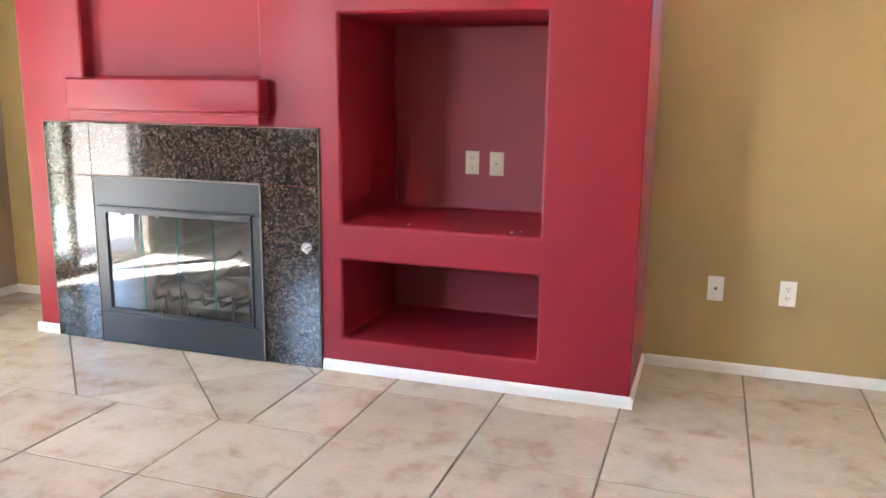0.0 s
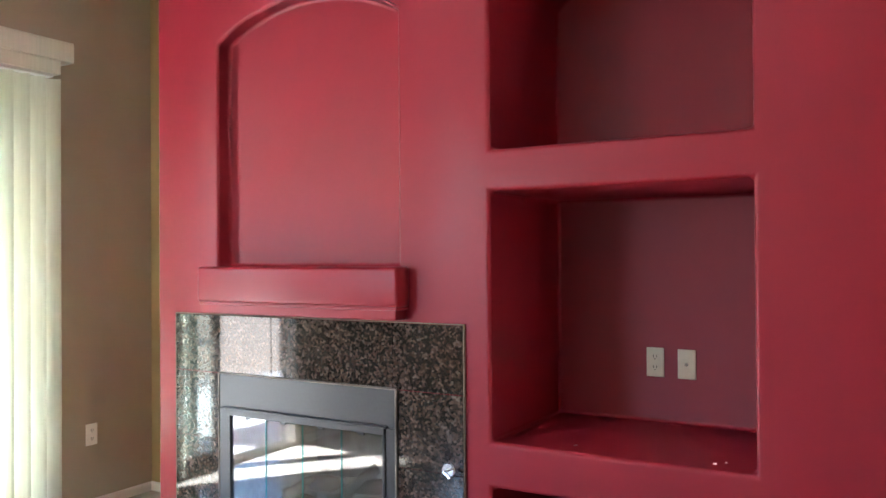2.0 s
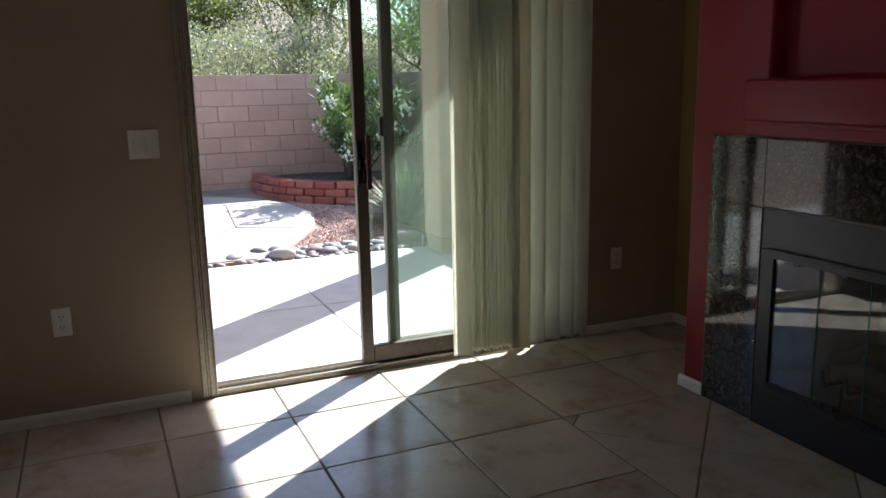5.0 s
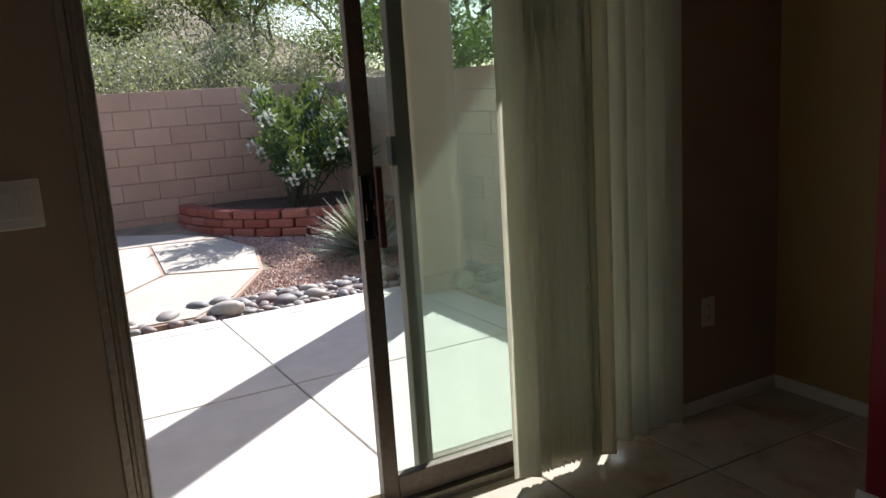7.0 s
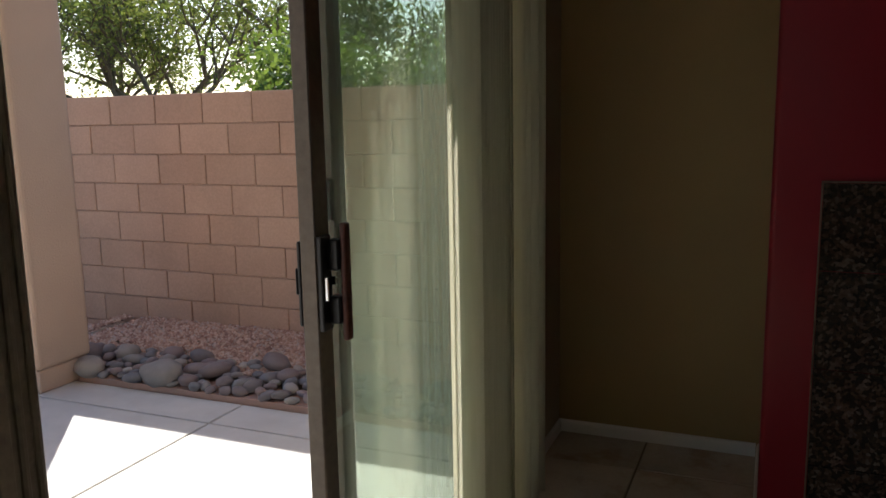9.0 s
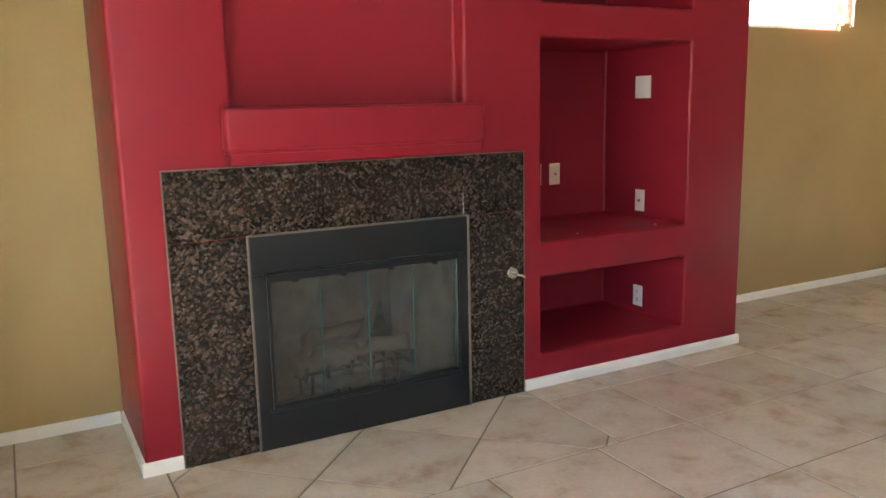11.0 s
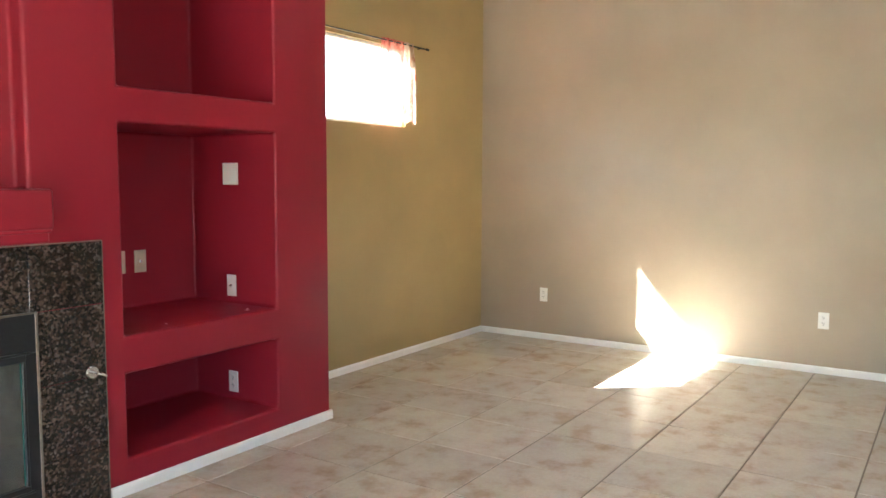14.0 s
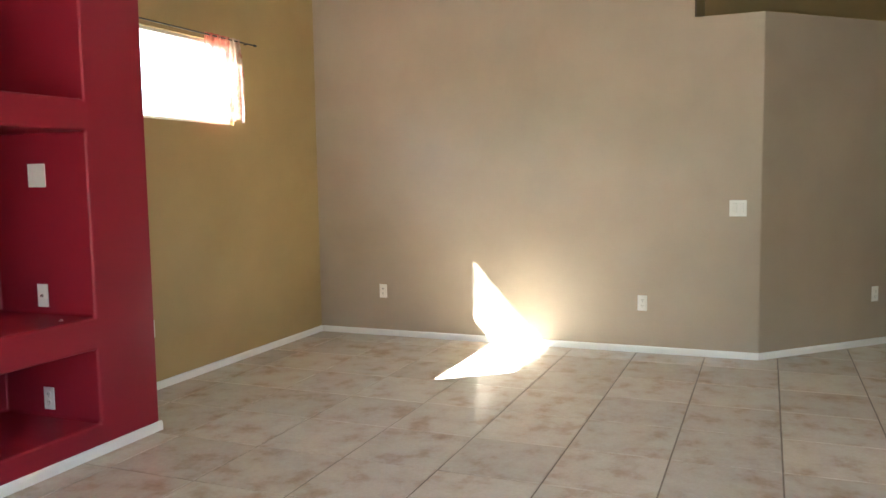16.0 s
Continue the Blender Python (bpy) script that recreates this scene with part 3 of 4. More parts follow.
def panel(x, ya, yb, name, mat, label, wide=0.06, deep=0.03):
    p = part(name, boxes((x - deep / 2, x + deep / 2, ya, ya + wide, 0.03, ZT - 0.045), (x - deep / 2, x + deep / 2, yb - wide, yb, 0.03, ZT - 0.045),
                         (x - deep / 2, x + deep / 2, ya + wide, yb - wide, 0.03, 0.11), (x - deep / 2, x + deep / 2, ya + wide, yb - wide, ZT - 0.11, ZT - 0.045), bevel=0.003, seg=1), mat, door, label)
    g = part("pane", boxes((x - 0.003, x + 0.003, ya + wide - 0.004, yb - wide + 0.004, 0.106, ZT - 0.106)), GLASS, p, "clear slightly green glass")
    g.visible_shadow = False
    return p


slide = panel(WX - 0.052, -1.208, -0.276, "moving_panel", BRONZE, "bronze sliding panel with its handle", 0.054, 0.038)
fixed = panel(WX - 0.097, -1.056, Y1 - 0.036, "fixed_panel", BRONZE, "bronze fixed glass panel", 0.054, 0.042)
part("screen_latch", boxes((WX - 0.108, WX - 0.073, -1.074, -1.0565, 1.10, 1.19), bevel=0.003, seg=1), BLACK, fixed, "black screen latch")
hx = WX - 0.035
handle = part("handle_plate", boxes((hx, hx + 0.014, -1.206, -1.168, 0.892, 1.088), bevel=0.004), BLACK, slide, "black latch plate")
part("pull_grip", boxes((hx + 0.034, hx + 0.049, -1.173, -1.149, 0.868, 1.112), bevel=0.006, seg=3), WOOD, handle, "reddish wooden grip")
part("grip_post", boxes((hx + 0.010, hx + 0.036, -1.182, -1.156, 0.905, 0.962), (hx + 0.010, hx + 0.036, -1.182, -1.156, 1.015, 1.078), bevel=0.003, seg=1), BLACK, handle)
part("lever", boxes((hx + 0.012, hx + 0.022, -1.200, -1.194, 0.955, 1.005), (hx + 0.012, hx + 0.026, -1.176, -1.168, 0.985, 1.002), bevel=0.002, seg=1), CHROME, handle, "chrome thumb lever")
part("outer_pull", boxes((hx - 0.046, hx - 0.0365, -1.206, -1.184, 0.90, 1.075), (hx - 0.053, hx - 0.0465, -1.204, -1.186, 0.965, 1.02), bevel=0.003, seg=1), BLACK, slide, "black outside pull")
# casing beside the opening
casing = structure("trim_door_casing", boxes((WX - 0.003, WX + 0.006, Y0 - 0.022, Y0 - 0.001, 0.0, ZT + 0.02), bevel=0.002, seg=2), ALUM, "pale edge strip beside the glass door", "trim")

# ---- vertical blinds drawn aside ----
blinds = thing("vertical_blinds", (WX + 0.09, -0.4, 2.3), "cream vertical vane blinds drawn aside with valance", "blinds")
VX = WX + 0.095


def vane(y, turn, curve=0.010, z0=0.045, z1=2.29, x=VX, w=0.0445):
    """One curved vane, turned about its hanging line."""
    bm = bmesh.new()
    rows = []
    for z in (z0, z0 + 0.02, (z0 + z1) / 2, z1):
        rows.append([bm.verts.new((u * w, curve * (1 - u * u), z)) for u in (-1, -0.6, -0.2, 0.2, 0.6, 1)])
    for a, b in zip(rows, rows[1:]):
        for i in range(5):
            bm.faces.new((a[i], a[i + 1], b[i + 1], b[i]))
    bmesh.ops.solidify(bm, geom=bm.faces[:], thickness=0.0012)
    bmesh.ops.transform(bm, matrix=pose(x, y, 0, 0, 0, turn), verts=bm.verts[:])
    part("vane", bm, VANE, blinds, smooth=True)


vane(-0.758, 62, 0.010, x=VX + 0.025)
for i in range(12):
    vane(-0.715 + i * 0.0225, random.uniform(-5, 5) + (8 if i % 2 else 0), z0=0.05 + random.uniform(-0.004, 0.004))
# extra vane, added to block the bright sunlit gap beside the stack
vane(-0.452, 72, 0.010, x=VX + 0.05)
for y, turn in ((-0.425, 64), (-0.338, 58), (-0.253, 61), (-0.170, 58), (-0.088, 60)):
    vane(y, turn, 0.013, z0=0.042 + random.uniform(-0.004, 0.006))
part("head_rail", boxes((VX - 0.025, VX + 0.025, Y0 - 0.03, -0.09, 2.292, 2.33), bevel=0.003, seg=1), TRIM, blinds)
part("valance", boxes((VX + 0.05, VX + 0.062, Y0 - 0.06, 0.0, 2.375, 2.47), (VX + 0.042, VX + 0.052, Y0 - 0.06, -0.068, 2.305, 2.38), (WX + 0.002, VX + 0.05, -0.012, 0.0, 2.375, 2.47), (WX + 0.002, VX + 0.042, -0.08, -0.068, 2.305, 2.378), (WX + 0.002, VX + 0.062, Y0 - 0.06, 0.0, 2.47, 2.478), bevel=0.002, seg=1), VANE, blinds, "cream stepped valance")

# ---- high window, rod and curtain ----
win = thing("window_1", ((WIN[0] + WIN[1]) / 2, OY + 0.05, WIN[2]), "high narrow sunlit window in the olive wall", "window", kind="structure")
part("window_frame", boxes((WIN[0], WIN[1], OY + 0.03, OY + 0.07, WIN[2], WIN[2] + 0.022), (WIN[0], WIN[1], OY + 0.03, OY + 0.07, WIN[3] - 0.022, WIN[3]), (WIN[0], WIN[0] + 0.022, OY + 0.03, OY + 0.07, WIN[2] + 0.022, WIN[3] - 0.022), (WIN[1] - 0.022, WIN[1], OY + 0.03, OY + 0.07, WIN[2] + 0.022, WIN[3] - 0.022), bevel=0.002, seg=1), TRIM, win)
g = part("pane", boxes((WIN[0] + 0.02, WIN[1] - 0.02, OY + 0.048, OY + 0.053, WIN[2] + 0.02, WIN[3] - 0.02)), GLASS, win)
g.visible_shadow = False
rodob = thing("curtain_rod", (4.0, OY - 0.04, 2.356), "thin dark metal curtain rod above the window", "curtain rod")
bm = bmesh.new()
rod(bm, (3.18, OY - 0.045, 2.356), (4.945, OY - 0.045, 2.356), 0.0055, 10)
part("pole", bm, BLACK, rodob)
for x in (3.18, 4.945):
    bm = bmesh.new()
    rod(bm, (x - 0.012, OY - 0.045, 2.356), (x + 0.012, OY - 0.045, 2.356), 0.009, 10)
    part("finial", bm, BLACK, rodob)
for x in (3.26, 4.87):
    bm = bmesh.new()
    rod(bm, (x, OY, 2.356), (x, OY - 0.045, 2.356), 0.004, 8)
    part("bracket", bm, BLACK, rodob)


def sheer(x0, x1, name):
    bm = bmesh.new()
    rows = []
    for k in range(25):
        f = k / 24
        z = 2.372 - f * 0.590
        row = []
        for i in range(41):
            u = i / 40
            lean = 0.03 * math.sin(f * 2.4) * (u - 0.2)
            x = x0 + (x1 - x0) * u + lean - 0.03 * f * (1 - u)
            y = OY - 0.045 + 0.016 * math.sin(u * 30 + f * 2) * (0.5 + f) + 0.008 * math.sin(u * 71 + f * 5)
            row.append(bm.verts.new((x, min(y, OY - 0.012), z + 0.012 * math.sin(u * 17) * f)))
        rows.append(row)
    for a, b in zip(rows, rows[1:]):
        for i in range(40):
            bm.faces.new((a[i], a[i + 1], b[i + 1], b[i]))
    me = mesh_of(name, bm, SHEER, True)
    me.materials.append(SHEER_PALE)
    for p in me.polygons:
        p.material_index = 1 if p.center.x > x0 + 0.72 * (x1 - x0) else 0
    ob = new(name, me)
    return ob


tagged(sheer(4.37, 4.755, "curtain"), "sheer reddish patterned curtain hanging from rod", "curtain")


# paint chips left on the niche shelf
for x, y, s in ((2.12, 0.10, 0.007), (2.60, 0.08, 0.010), (2.63, 0.11, 0.006)):
    bm = boxes((-s, s, -s * 0.6, s * 0.6, 0.0, 0.0025), bevel=0.001, seg=1)
    bmesh.ops.transform(bm, matrix=pose(x, y, 0.6925, 0, 0, 37 * x), verts=bm.verts[:])
    tagged(new("plaster_chip", mesh_of("plaster_chip", bm, PLATE)), "tiny pale plaster chip lying on niche shelf", "debris", group="chips on the niche shelf")


# ---- yard ----
PZ = -0.112                      # patio level
RWY, LWX, WT = 1.72, -8.0, 1.512  # side wall, end wall, top of both


def land(x, y):
    """Height of the ground: level by the patio, rising gently, then a hillside beyond the walls."""
    z = -0.15
    if x < -4.2:
        z += 0.040 * min(-4.2 - x, 3.6)
    elif y > 0.67:
        z = -0.082 + 0.04 * min((y - 0.67) / 0.5, 1.0)
    if x < LWX - 0.5:
        z += max(0.0, min(1.0, 1.5 - y / 8.0)) * 0.30 * (LWX - 0.5 - x) + 0.5 * noise.noise((x * 0.15, y * 0.15, 0)) * min(1, (LWX - 0.5 - x) / 4)
    if y > RWY + 2:
        z += 0.02 * min(y - RWY - 2, 40)
    return z


bm = bmesh.new()
xs = [-400, -200, -120, -80, -60, -45] + [-36 + i for i in range(28)] + [-8 + 0.4 * i for i in range(1, 18)] + [-0.86, 2, 6, 12, 30, 80, 200, 400]
ys = [-400, -200, -100, -50, -25, -14, -9, -6.8] + [-5 + 0.5 * i for i in range(24)] + [8, 10, 13, 17, 22, 30, 45, 70, 110, 200, 400]
grid = [[bm.verts.new((x, y, min(land(max(x, -60), y), 13.0) if x < -0.8 else -0.14)) for y in ys] for x in xs]
for i in range(len(xs) - 1):
    for k in range(len(ys) - 1):
        bm.faces.new((grid[i][k], grid[i + 1][k], grid[i + 1][k + 1], grid[i][k + 1]))
structure("ground", bm, EARTH, "dry desert ground rising to a brushy hillside", "ground", True)

# patio slabs with tooled joints
patio = structure("patio", boxes((-3.92, WX - 0.155, -6.0, 0.655, -0.20, PZ - 0.018)), MORTAR, "sunlit pale concrete patio with tooled joints", "patio")
px, py = (-3.92, -3.74, -2.395, WX - 0.158), (-6.0, -3.65, -2.305, -0.96, 0.385, 0.655)
for x0, x1 in zip(px, px[1:]):
    for y0, y1 in zip(py, py[1:]):
        part("slab", boxes((x0 + 0.005, x1 - 0.005, y0 + 0.005, y1 - 0.005, -0.15, PZ + random.uniform(-0.001, 0.001)), bevel=0.006, seg=2), CONCRETE, patio)

# column and the roof that it carries
col = thing("patio_column", (-3.69, 0.575, PZ), "square pinkish tan stucco patio column", "column")
part("shaft", boxes((-3.87, -3.51, 0.388, 0.76, PZ + 0.13, 2.72), bevel=0.03, seg=4), STUCCO, col)
part("base_course", boxes((-3.855, -3.525, 0.403, 0.745, PZ + 0.0005, PZ + 0.129), bevel=0.012, seg=2), STUCCO, col, "set back stucco foot")
structure("patio_roof", boxes((-3.97, WX - 0.155, -6.4, 0.56, 2.725, 2.95)), STUCCO, "plain stucco roof over the patio", "roof")


# block walls
def course_wall(name, along, n0, n1, label):
    """Running-bond block wall; along 'x' at y = RWY or along 'y' at x = LWX."""
    h, w, d = 0.2, 0.392, 0.15
    span = (n0, n1, RWY + 0.012, RWY + d - 0.012) if along == "x" else (LWX - d + 0.012, LWX - 0.012, n0, n1)
    wall = structure(name, boxes((*span, -0.3, WT - 0.012)), MORTAR, label, "garden wall")
    cache = {}
    for r in range(9):
        z1 = WT - r * h
        a = n0 - (w / 2 if r % 2 else 0)
        while a < n1 - 0.02:
            b0, b1 = max(a, n0) + 0.003, min(a + w, n1) - 0.003
            key = round(b1 - b0, 3)
            if key > 0.03:
                if key not in cache:
                    half = key / 2
                    bm = boxes((-half, half, -d / 2, d / 2, -h / 2 + 0.003, h / 2 - 0.003), bevel=0.004, seg=1)
                    cache[key] = mesh_of("block", bm, BLOCK)
                ob = new("block", cache[key])
                c, jog = (b0 + b1) / 2, random.uniform(-0.003, 0.003)
                ob.matrix_basis = pose(c, RWY + d / 2 + jog, z1 - h / 2) if along == "x" else pose(LWX - d / 2 + jog, c, z1 - h / 2, 0, 0, 90)
                ob.parent = wall
            a += w
    return wall


# planting bed with red blocks
BCX, BCY, BR = -7.85, 1.38, 1.70
bed = thing("planter_bed", (BCX + 1, BCY - 1, 0.0), "curved raised bed edged with red retaining blocks", "planter")
for r in range(3):
    for i in range(-2, 13):
        a = radians(-97 + i * 9.2 + (4.6 if r % 2 else 0))
        if not (-100 < math.degrees(a) < 12):
            continue
        rad = BR - 0.015 * r
        w = rad * radians(9.2) / 2 - 0.004
        bm = boxes((-0.085, 0.085 + random.uniform(0, 0.012), -w, w, 0.0, 0.088), bevel=0.014, seg=1)
        ob = part("edging_block", bm, CURB, bed)
        ob.matrix_basis = bed.matrix_basis.inverted() @ pose(BCX + rad * math.cos(a), BCY + rad * math.sin(a), -0.045 + 0.09 * r, 0, 0, math.degrees(a) + random.uniform(-2, 2))
        ob.matrix_parent_inverse = Matrix()
bm = bmesh.new()
rings = [[bm.verts.new((max(BCX + rr * math.cos(radians(a)), LWX + 0.005), min(BCY + rr * math.sin(radians(a)), RWY - 0.005), 0.165 + 0.05 * noise.noise((rr * 3, a * 0.1, 0)))) for a in range(-120, 61, 6)] for rr in (0.02, 0.5, 1.0, 1.4, BR - 0.06)]
for p, q in zip(rings, rings[1:]):
    for i in range(len(p) - 1):
        bm.faces.new((p[i], q[i], q[i + 1], p[i + 1]))
part("soil", bm, SOIL, bed, "dark littered soil", True)


# stones
def stone_mesh(seed, flat, sub=2):
    bm = bmesh.new()
    bmesh.ops.create_icosphere(bm, subdivisions=sub, radius=1.0)
    for v in bm.verts:
        n = noise.noise(v.co * 0.9 + Vector((seed * 7.3, 0, 0)))
        v.co *= 1 + 0.28 * n
        v.co.z *= flat
        v.co.y *= 0.72
    return mesh_of("river_rock", bm, ROCK, True)


rocks = [stone_mesh(i, random.uniform(0.42, 0.62)) for i in range(9)]


def rock(x, y, s, z=None):
    me = random.choice(rocks)
    ob = new("river_rock", me)
    z = (land(x, y) if z is None else z)
    ob.matrix_basis = pose(x, y, z + s * 0.34, random.uniform(-9, 9), random.uniform(-9, 9), random.uniform(0, 360)) @ Matrix.Diagonal((s, s, s, 1))
    tagged(ob, "smooth rounded river rock edging the patio", "rock", group="river rocks along the patio")


rnd = random.Random(5)
placed = []


def scatter(n, where, lo, hi, gap=0.8):
    made = 0
    for _ in range(n * 30):
        if made >= n:
            break
        x, y = where()
        s = lo + (hi - lo) * rnd.random() ** 2.2
        if all((x - a) ** 2 + (y - b) ** 2 > (gap * (s + c)) ** 2 for a, b, c in placed):
            placed.append((x, y, s))
            rock(x, y, s, max(land(x, y), PZ - 0.06))
            made += 1


scatter(170, lambda: (rnd.uniform(-3.75, -0.9), rnd.uniform(0.675, 1.06)), 0.04, 0.14, 0.58)
scatter(190, lambda: (-3.99 - 0.47 * rnd.random(), rnd.uniform(-1.15, 0.72)), 0.045, 0.105, 0.60)
scatter(24, lambda: (-4.02 - 0.22 * rnd.random(), rnd.uniform(-2.4, -1.15)), 0.06, 0.13)
rock(-4.22, 0.36, 0.17, -0.14)
rock(-4.10, -0.86, 0.14, -0.15)

# flagstone pad of large irregular slabs
flag = structure("flagstone_pad", slab([(-4.07, -1.07), (-4.46, -0.70), (-5.17, -0.28), (-6.00, -0.08), (-6.66, -0.22), (-7.21, -0.58), (-7.65, -1.22), (-7.65, -4.42), (-4.12, -4.42)], -0.25, -0.12), MORTAR, "irregular pale flagstone pad with dappled light", "paving")
for v in flag.data.vertices:
    if v.co.z > -0.15:
        v.co.z = land(v.co.x, v.co.y) + 0.034
for poly in ([(-4.09, -1.09), (-4.48, -0.72), (-5.15, -0.32), (-5.45, -1.02), (-4.90, -1.52), (-4.12, -1.67)],
             [(-5.19, -0.31), (-6.00, -0.11), (-6.63, -0.25), (-6.77, -0.92), (-5.50, -1.02)],
             [(-6.68, -0.26), (-7.18, -0.61), (-7.59, -1.22), (-7.59, -2.12), (-6.82, -1.82), (-6.81, -0.92)],
             [(-5.47, -1.06), (-6.77, -0.96), (-6.79, -1.82), (-5.88, -2.42), (-4.92, -1.56)],
             [(-4.12, -1.71), (-4.87, -1.56), (-5.85, -2.44), (-5.55, -4.32), (-4.12, -4.32)],
             [(-5.88, -2.47), (-6.79, -1.86), (-7.59, -2.17), (-7.59, -4.32), (-5.61, -4.32)]):
    bm = slab(poly, -0.15, 0.0)
    top = [v for v in bm.verts if v.co.z > -0.01]
    for v in top:
        v.co.z = land(v.co.x, v.co.y) + 0.045
    part("flagstone", bm, FLAG, flag)


def chips(name, n, where, label, lo=0.010, hi=0.020):
    verts, faces = [], []
    for _ in range(n):
        x, y = where()
        z = max(land(x, y), PZ - 0.05)
        s, a = rnd.uniform(lo, hi), rnd.uniform(0, 6.28)
        c, d = math.cos(a), math.sin(a)
        b = len(verts)
        for u, v, w in ((1, 0, 0.1), (0, 0.8, 0.2), (-0.9, 0.1, 0), (0.1, -0.8, -0.1), (0.15, 0.1, 0.75), (0, 0, -0.6)):
            u, v, w = u + rnd.uniform(-0.25, 0.25), v + rnd.uniform(-0.25, 0.25), w + rnd.uniform(-0.2, 0.2)
            verts.append((x + s * (c * u - d * v), y + s * (d * u + c * v), z + s * (w + 0.45)))
        faces += [(b + i, b + j2, b + k) for i, j2, k in ((0, 1, 4), (1, 2, 4), (2, 3, 4), (3, 0, 4), (1, 0, 5), (2, 1, 5), (3, 2, 5), (0, 3, 5))]
    me = bpy.data.meshes.new(name)
    me.from_pydata(verts, [], faces)
    me.materials.append(GRAVEL)
    return tagged(new(name, me), label, "gravel", kind="stuff")


def open_gravel():
    while True:
        x, y = rnd.uniform(-7.6, -4.1), rnd.uniform(-0.85, 1.70)
        if (x - BCX) ** 2 + (y - BCY) ** 2 < (BR + 0.06) ** 2:
            continue
        if x > -5.22 and y < -0.30 - 0.60 * (x + 5.17):
            continue
        if x <= -5.22 and y < -0.16:
            continue
        return x, y


chips("gravel", 15000, lambda: (rnd.uniform(-4.0, -0.6), rnd.uniform(0.92, 1.71)), "loose pinkish tan gravel along the block wall", 0.010, 0.021)
chips("gravel", 16000, open_gravel, "loose pinkish gravel around the planting bed", 0.010, 0.022)
structure("gravel_base", slab([(-4.0, 0.665), (3.0, 0.665), (3.0, RWY), (-4.0, RWY)], -0.25, -0.084), GRAVEL, "compacted pink gravel beneath the loose stones", "ground")


# ---- plants ----
def leafage(name, spots, size, ratio, mat, parent, label="", droop=0.3):
    """Many small folded leaves at the given spots (point, spread, count)."""
    rng = np.random.default_rng(len(spots) + int(1000 * size))
    pts = np.concatenate([np.array(p) + rng.normal(0, s, (n, 3)) * (1, 1, 0.75) for p, s, n in spots])
    n = len(pts)
    d = rng.normal(0, 1, (n, 3))
    d[:, 2] -= droop
    d /= np.linalg.norm(d, axis=1)[:, None]
    w = np.cross(d, rng.normal(0, 1, (n, 3)))
    w /= np.linalg.norm(w, axis=1)[:, None]
    s = size * rng.uniform(0.6, 1.35, (n, 1))
    v = np.stack([pts, pts + d * s * 0.5 + w * s * ratio, pts + d * s, pts + d * s * 0.5 - w * s * ratio], 1).reshape(-1, 3)
    me = bpy.data.meshes.new(name)
    me.from_pydata(v.tolist(), [], np.arange(4 * n).reshape(-1, 4).tolist())
    me.materials.append(mat)
    ob = new(name, me)
    if parent is not None:
        ob.parent = parent
        ob.matrix_parent_inverse = parent.matrix_basis.inverted()
    return tagged(ob, label)


def leaf_material(name, stops, glow=0.35):
    m, nt, b = material(name)
    g = nt.nodes.new("ShaderNodeNewGeometry")
    col = ramp(nt, g.outputs["Random Per Island"], stops)
    nt.links.new(col, b.inputs["Base Color"])
    b.inputs["Roughness"].default_value = 0.6
    t = nt.nodes.new("ShaderNodeBsdfTranslucent")
    nt.links.new(mix(nt, 0.5, col, (0.30, 0.36, 0.05)), t.inputs["Color"])
    a = node(nt, "ShaderNodeMixShader", Fac=glow)
    nt.links.new(b.outputs[0], a.inputs[1])
    nt.links.new(t.outputs[0], a.inputs[2])
    nt.links.new(a.outputs[0], nt.nodes["Material Output"].inputs["Surface"])
    return m


PALO = leaf_material("desert_tree_leaf", [(0, (0.055, 0.09, 0.028)), (0.6, (0.12, 0.16, 0.04)), (1, (0.24, 0.24, 0.065))])
GREEN = leaf_material("dense_green_leaf", [(0, (0.025, 0.07, 0.015)), (0.6, (0.05, 0.13, 0.025)), (1, (0.11, 0.20, 0.04))])
GREY = leaf_material("grey_brush_leaf", [(0, (0.19, 0.20, 0.13)), (0.5, (0.32, 0.32, 0.215)), (0.85, (0.38, 0.36, 0.17)), (1, (0.52, 0.47, 0.36))], 0.3)
OLEA = leaf_material("oleander_leaf", [(0, (0.025, 0.062, 0.018)), (1, (0.065, 0.13, 0.04))], 0.25)
PETAL = leaf_material("white_petal", [(0, (0.72, 0.72, 0.66)), (1, (0.82, 0.82, 0.78))], 0.3)
BLADE = leaf_material("blue_green_blade", [(0, (0.11, 0.15, 0.09)), (0.7, (0.20, 0.24, 0.14)), (1, (0.34, 0.33, 0.19))], 0.15)


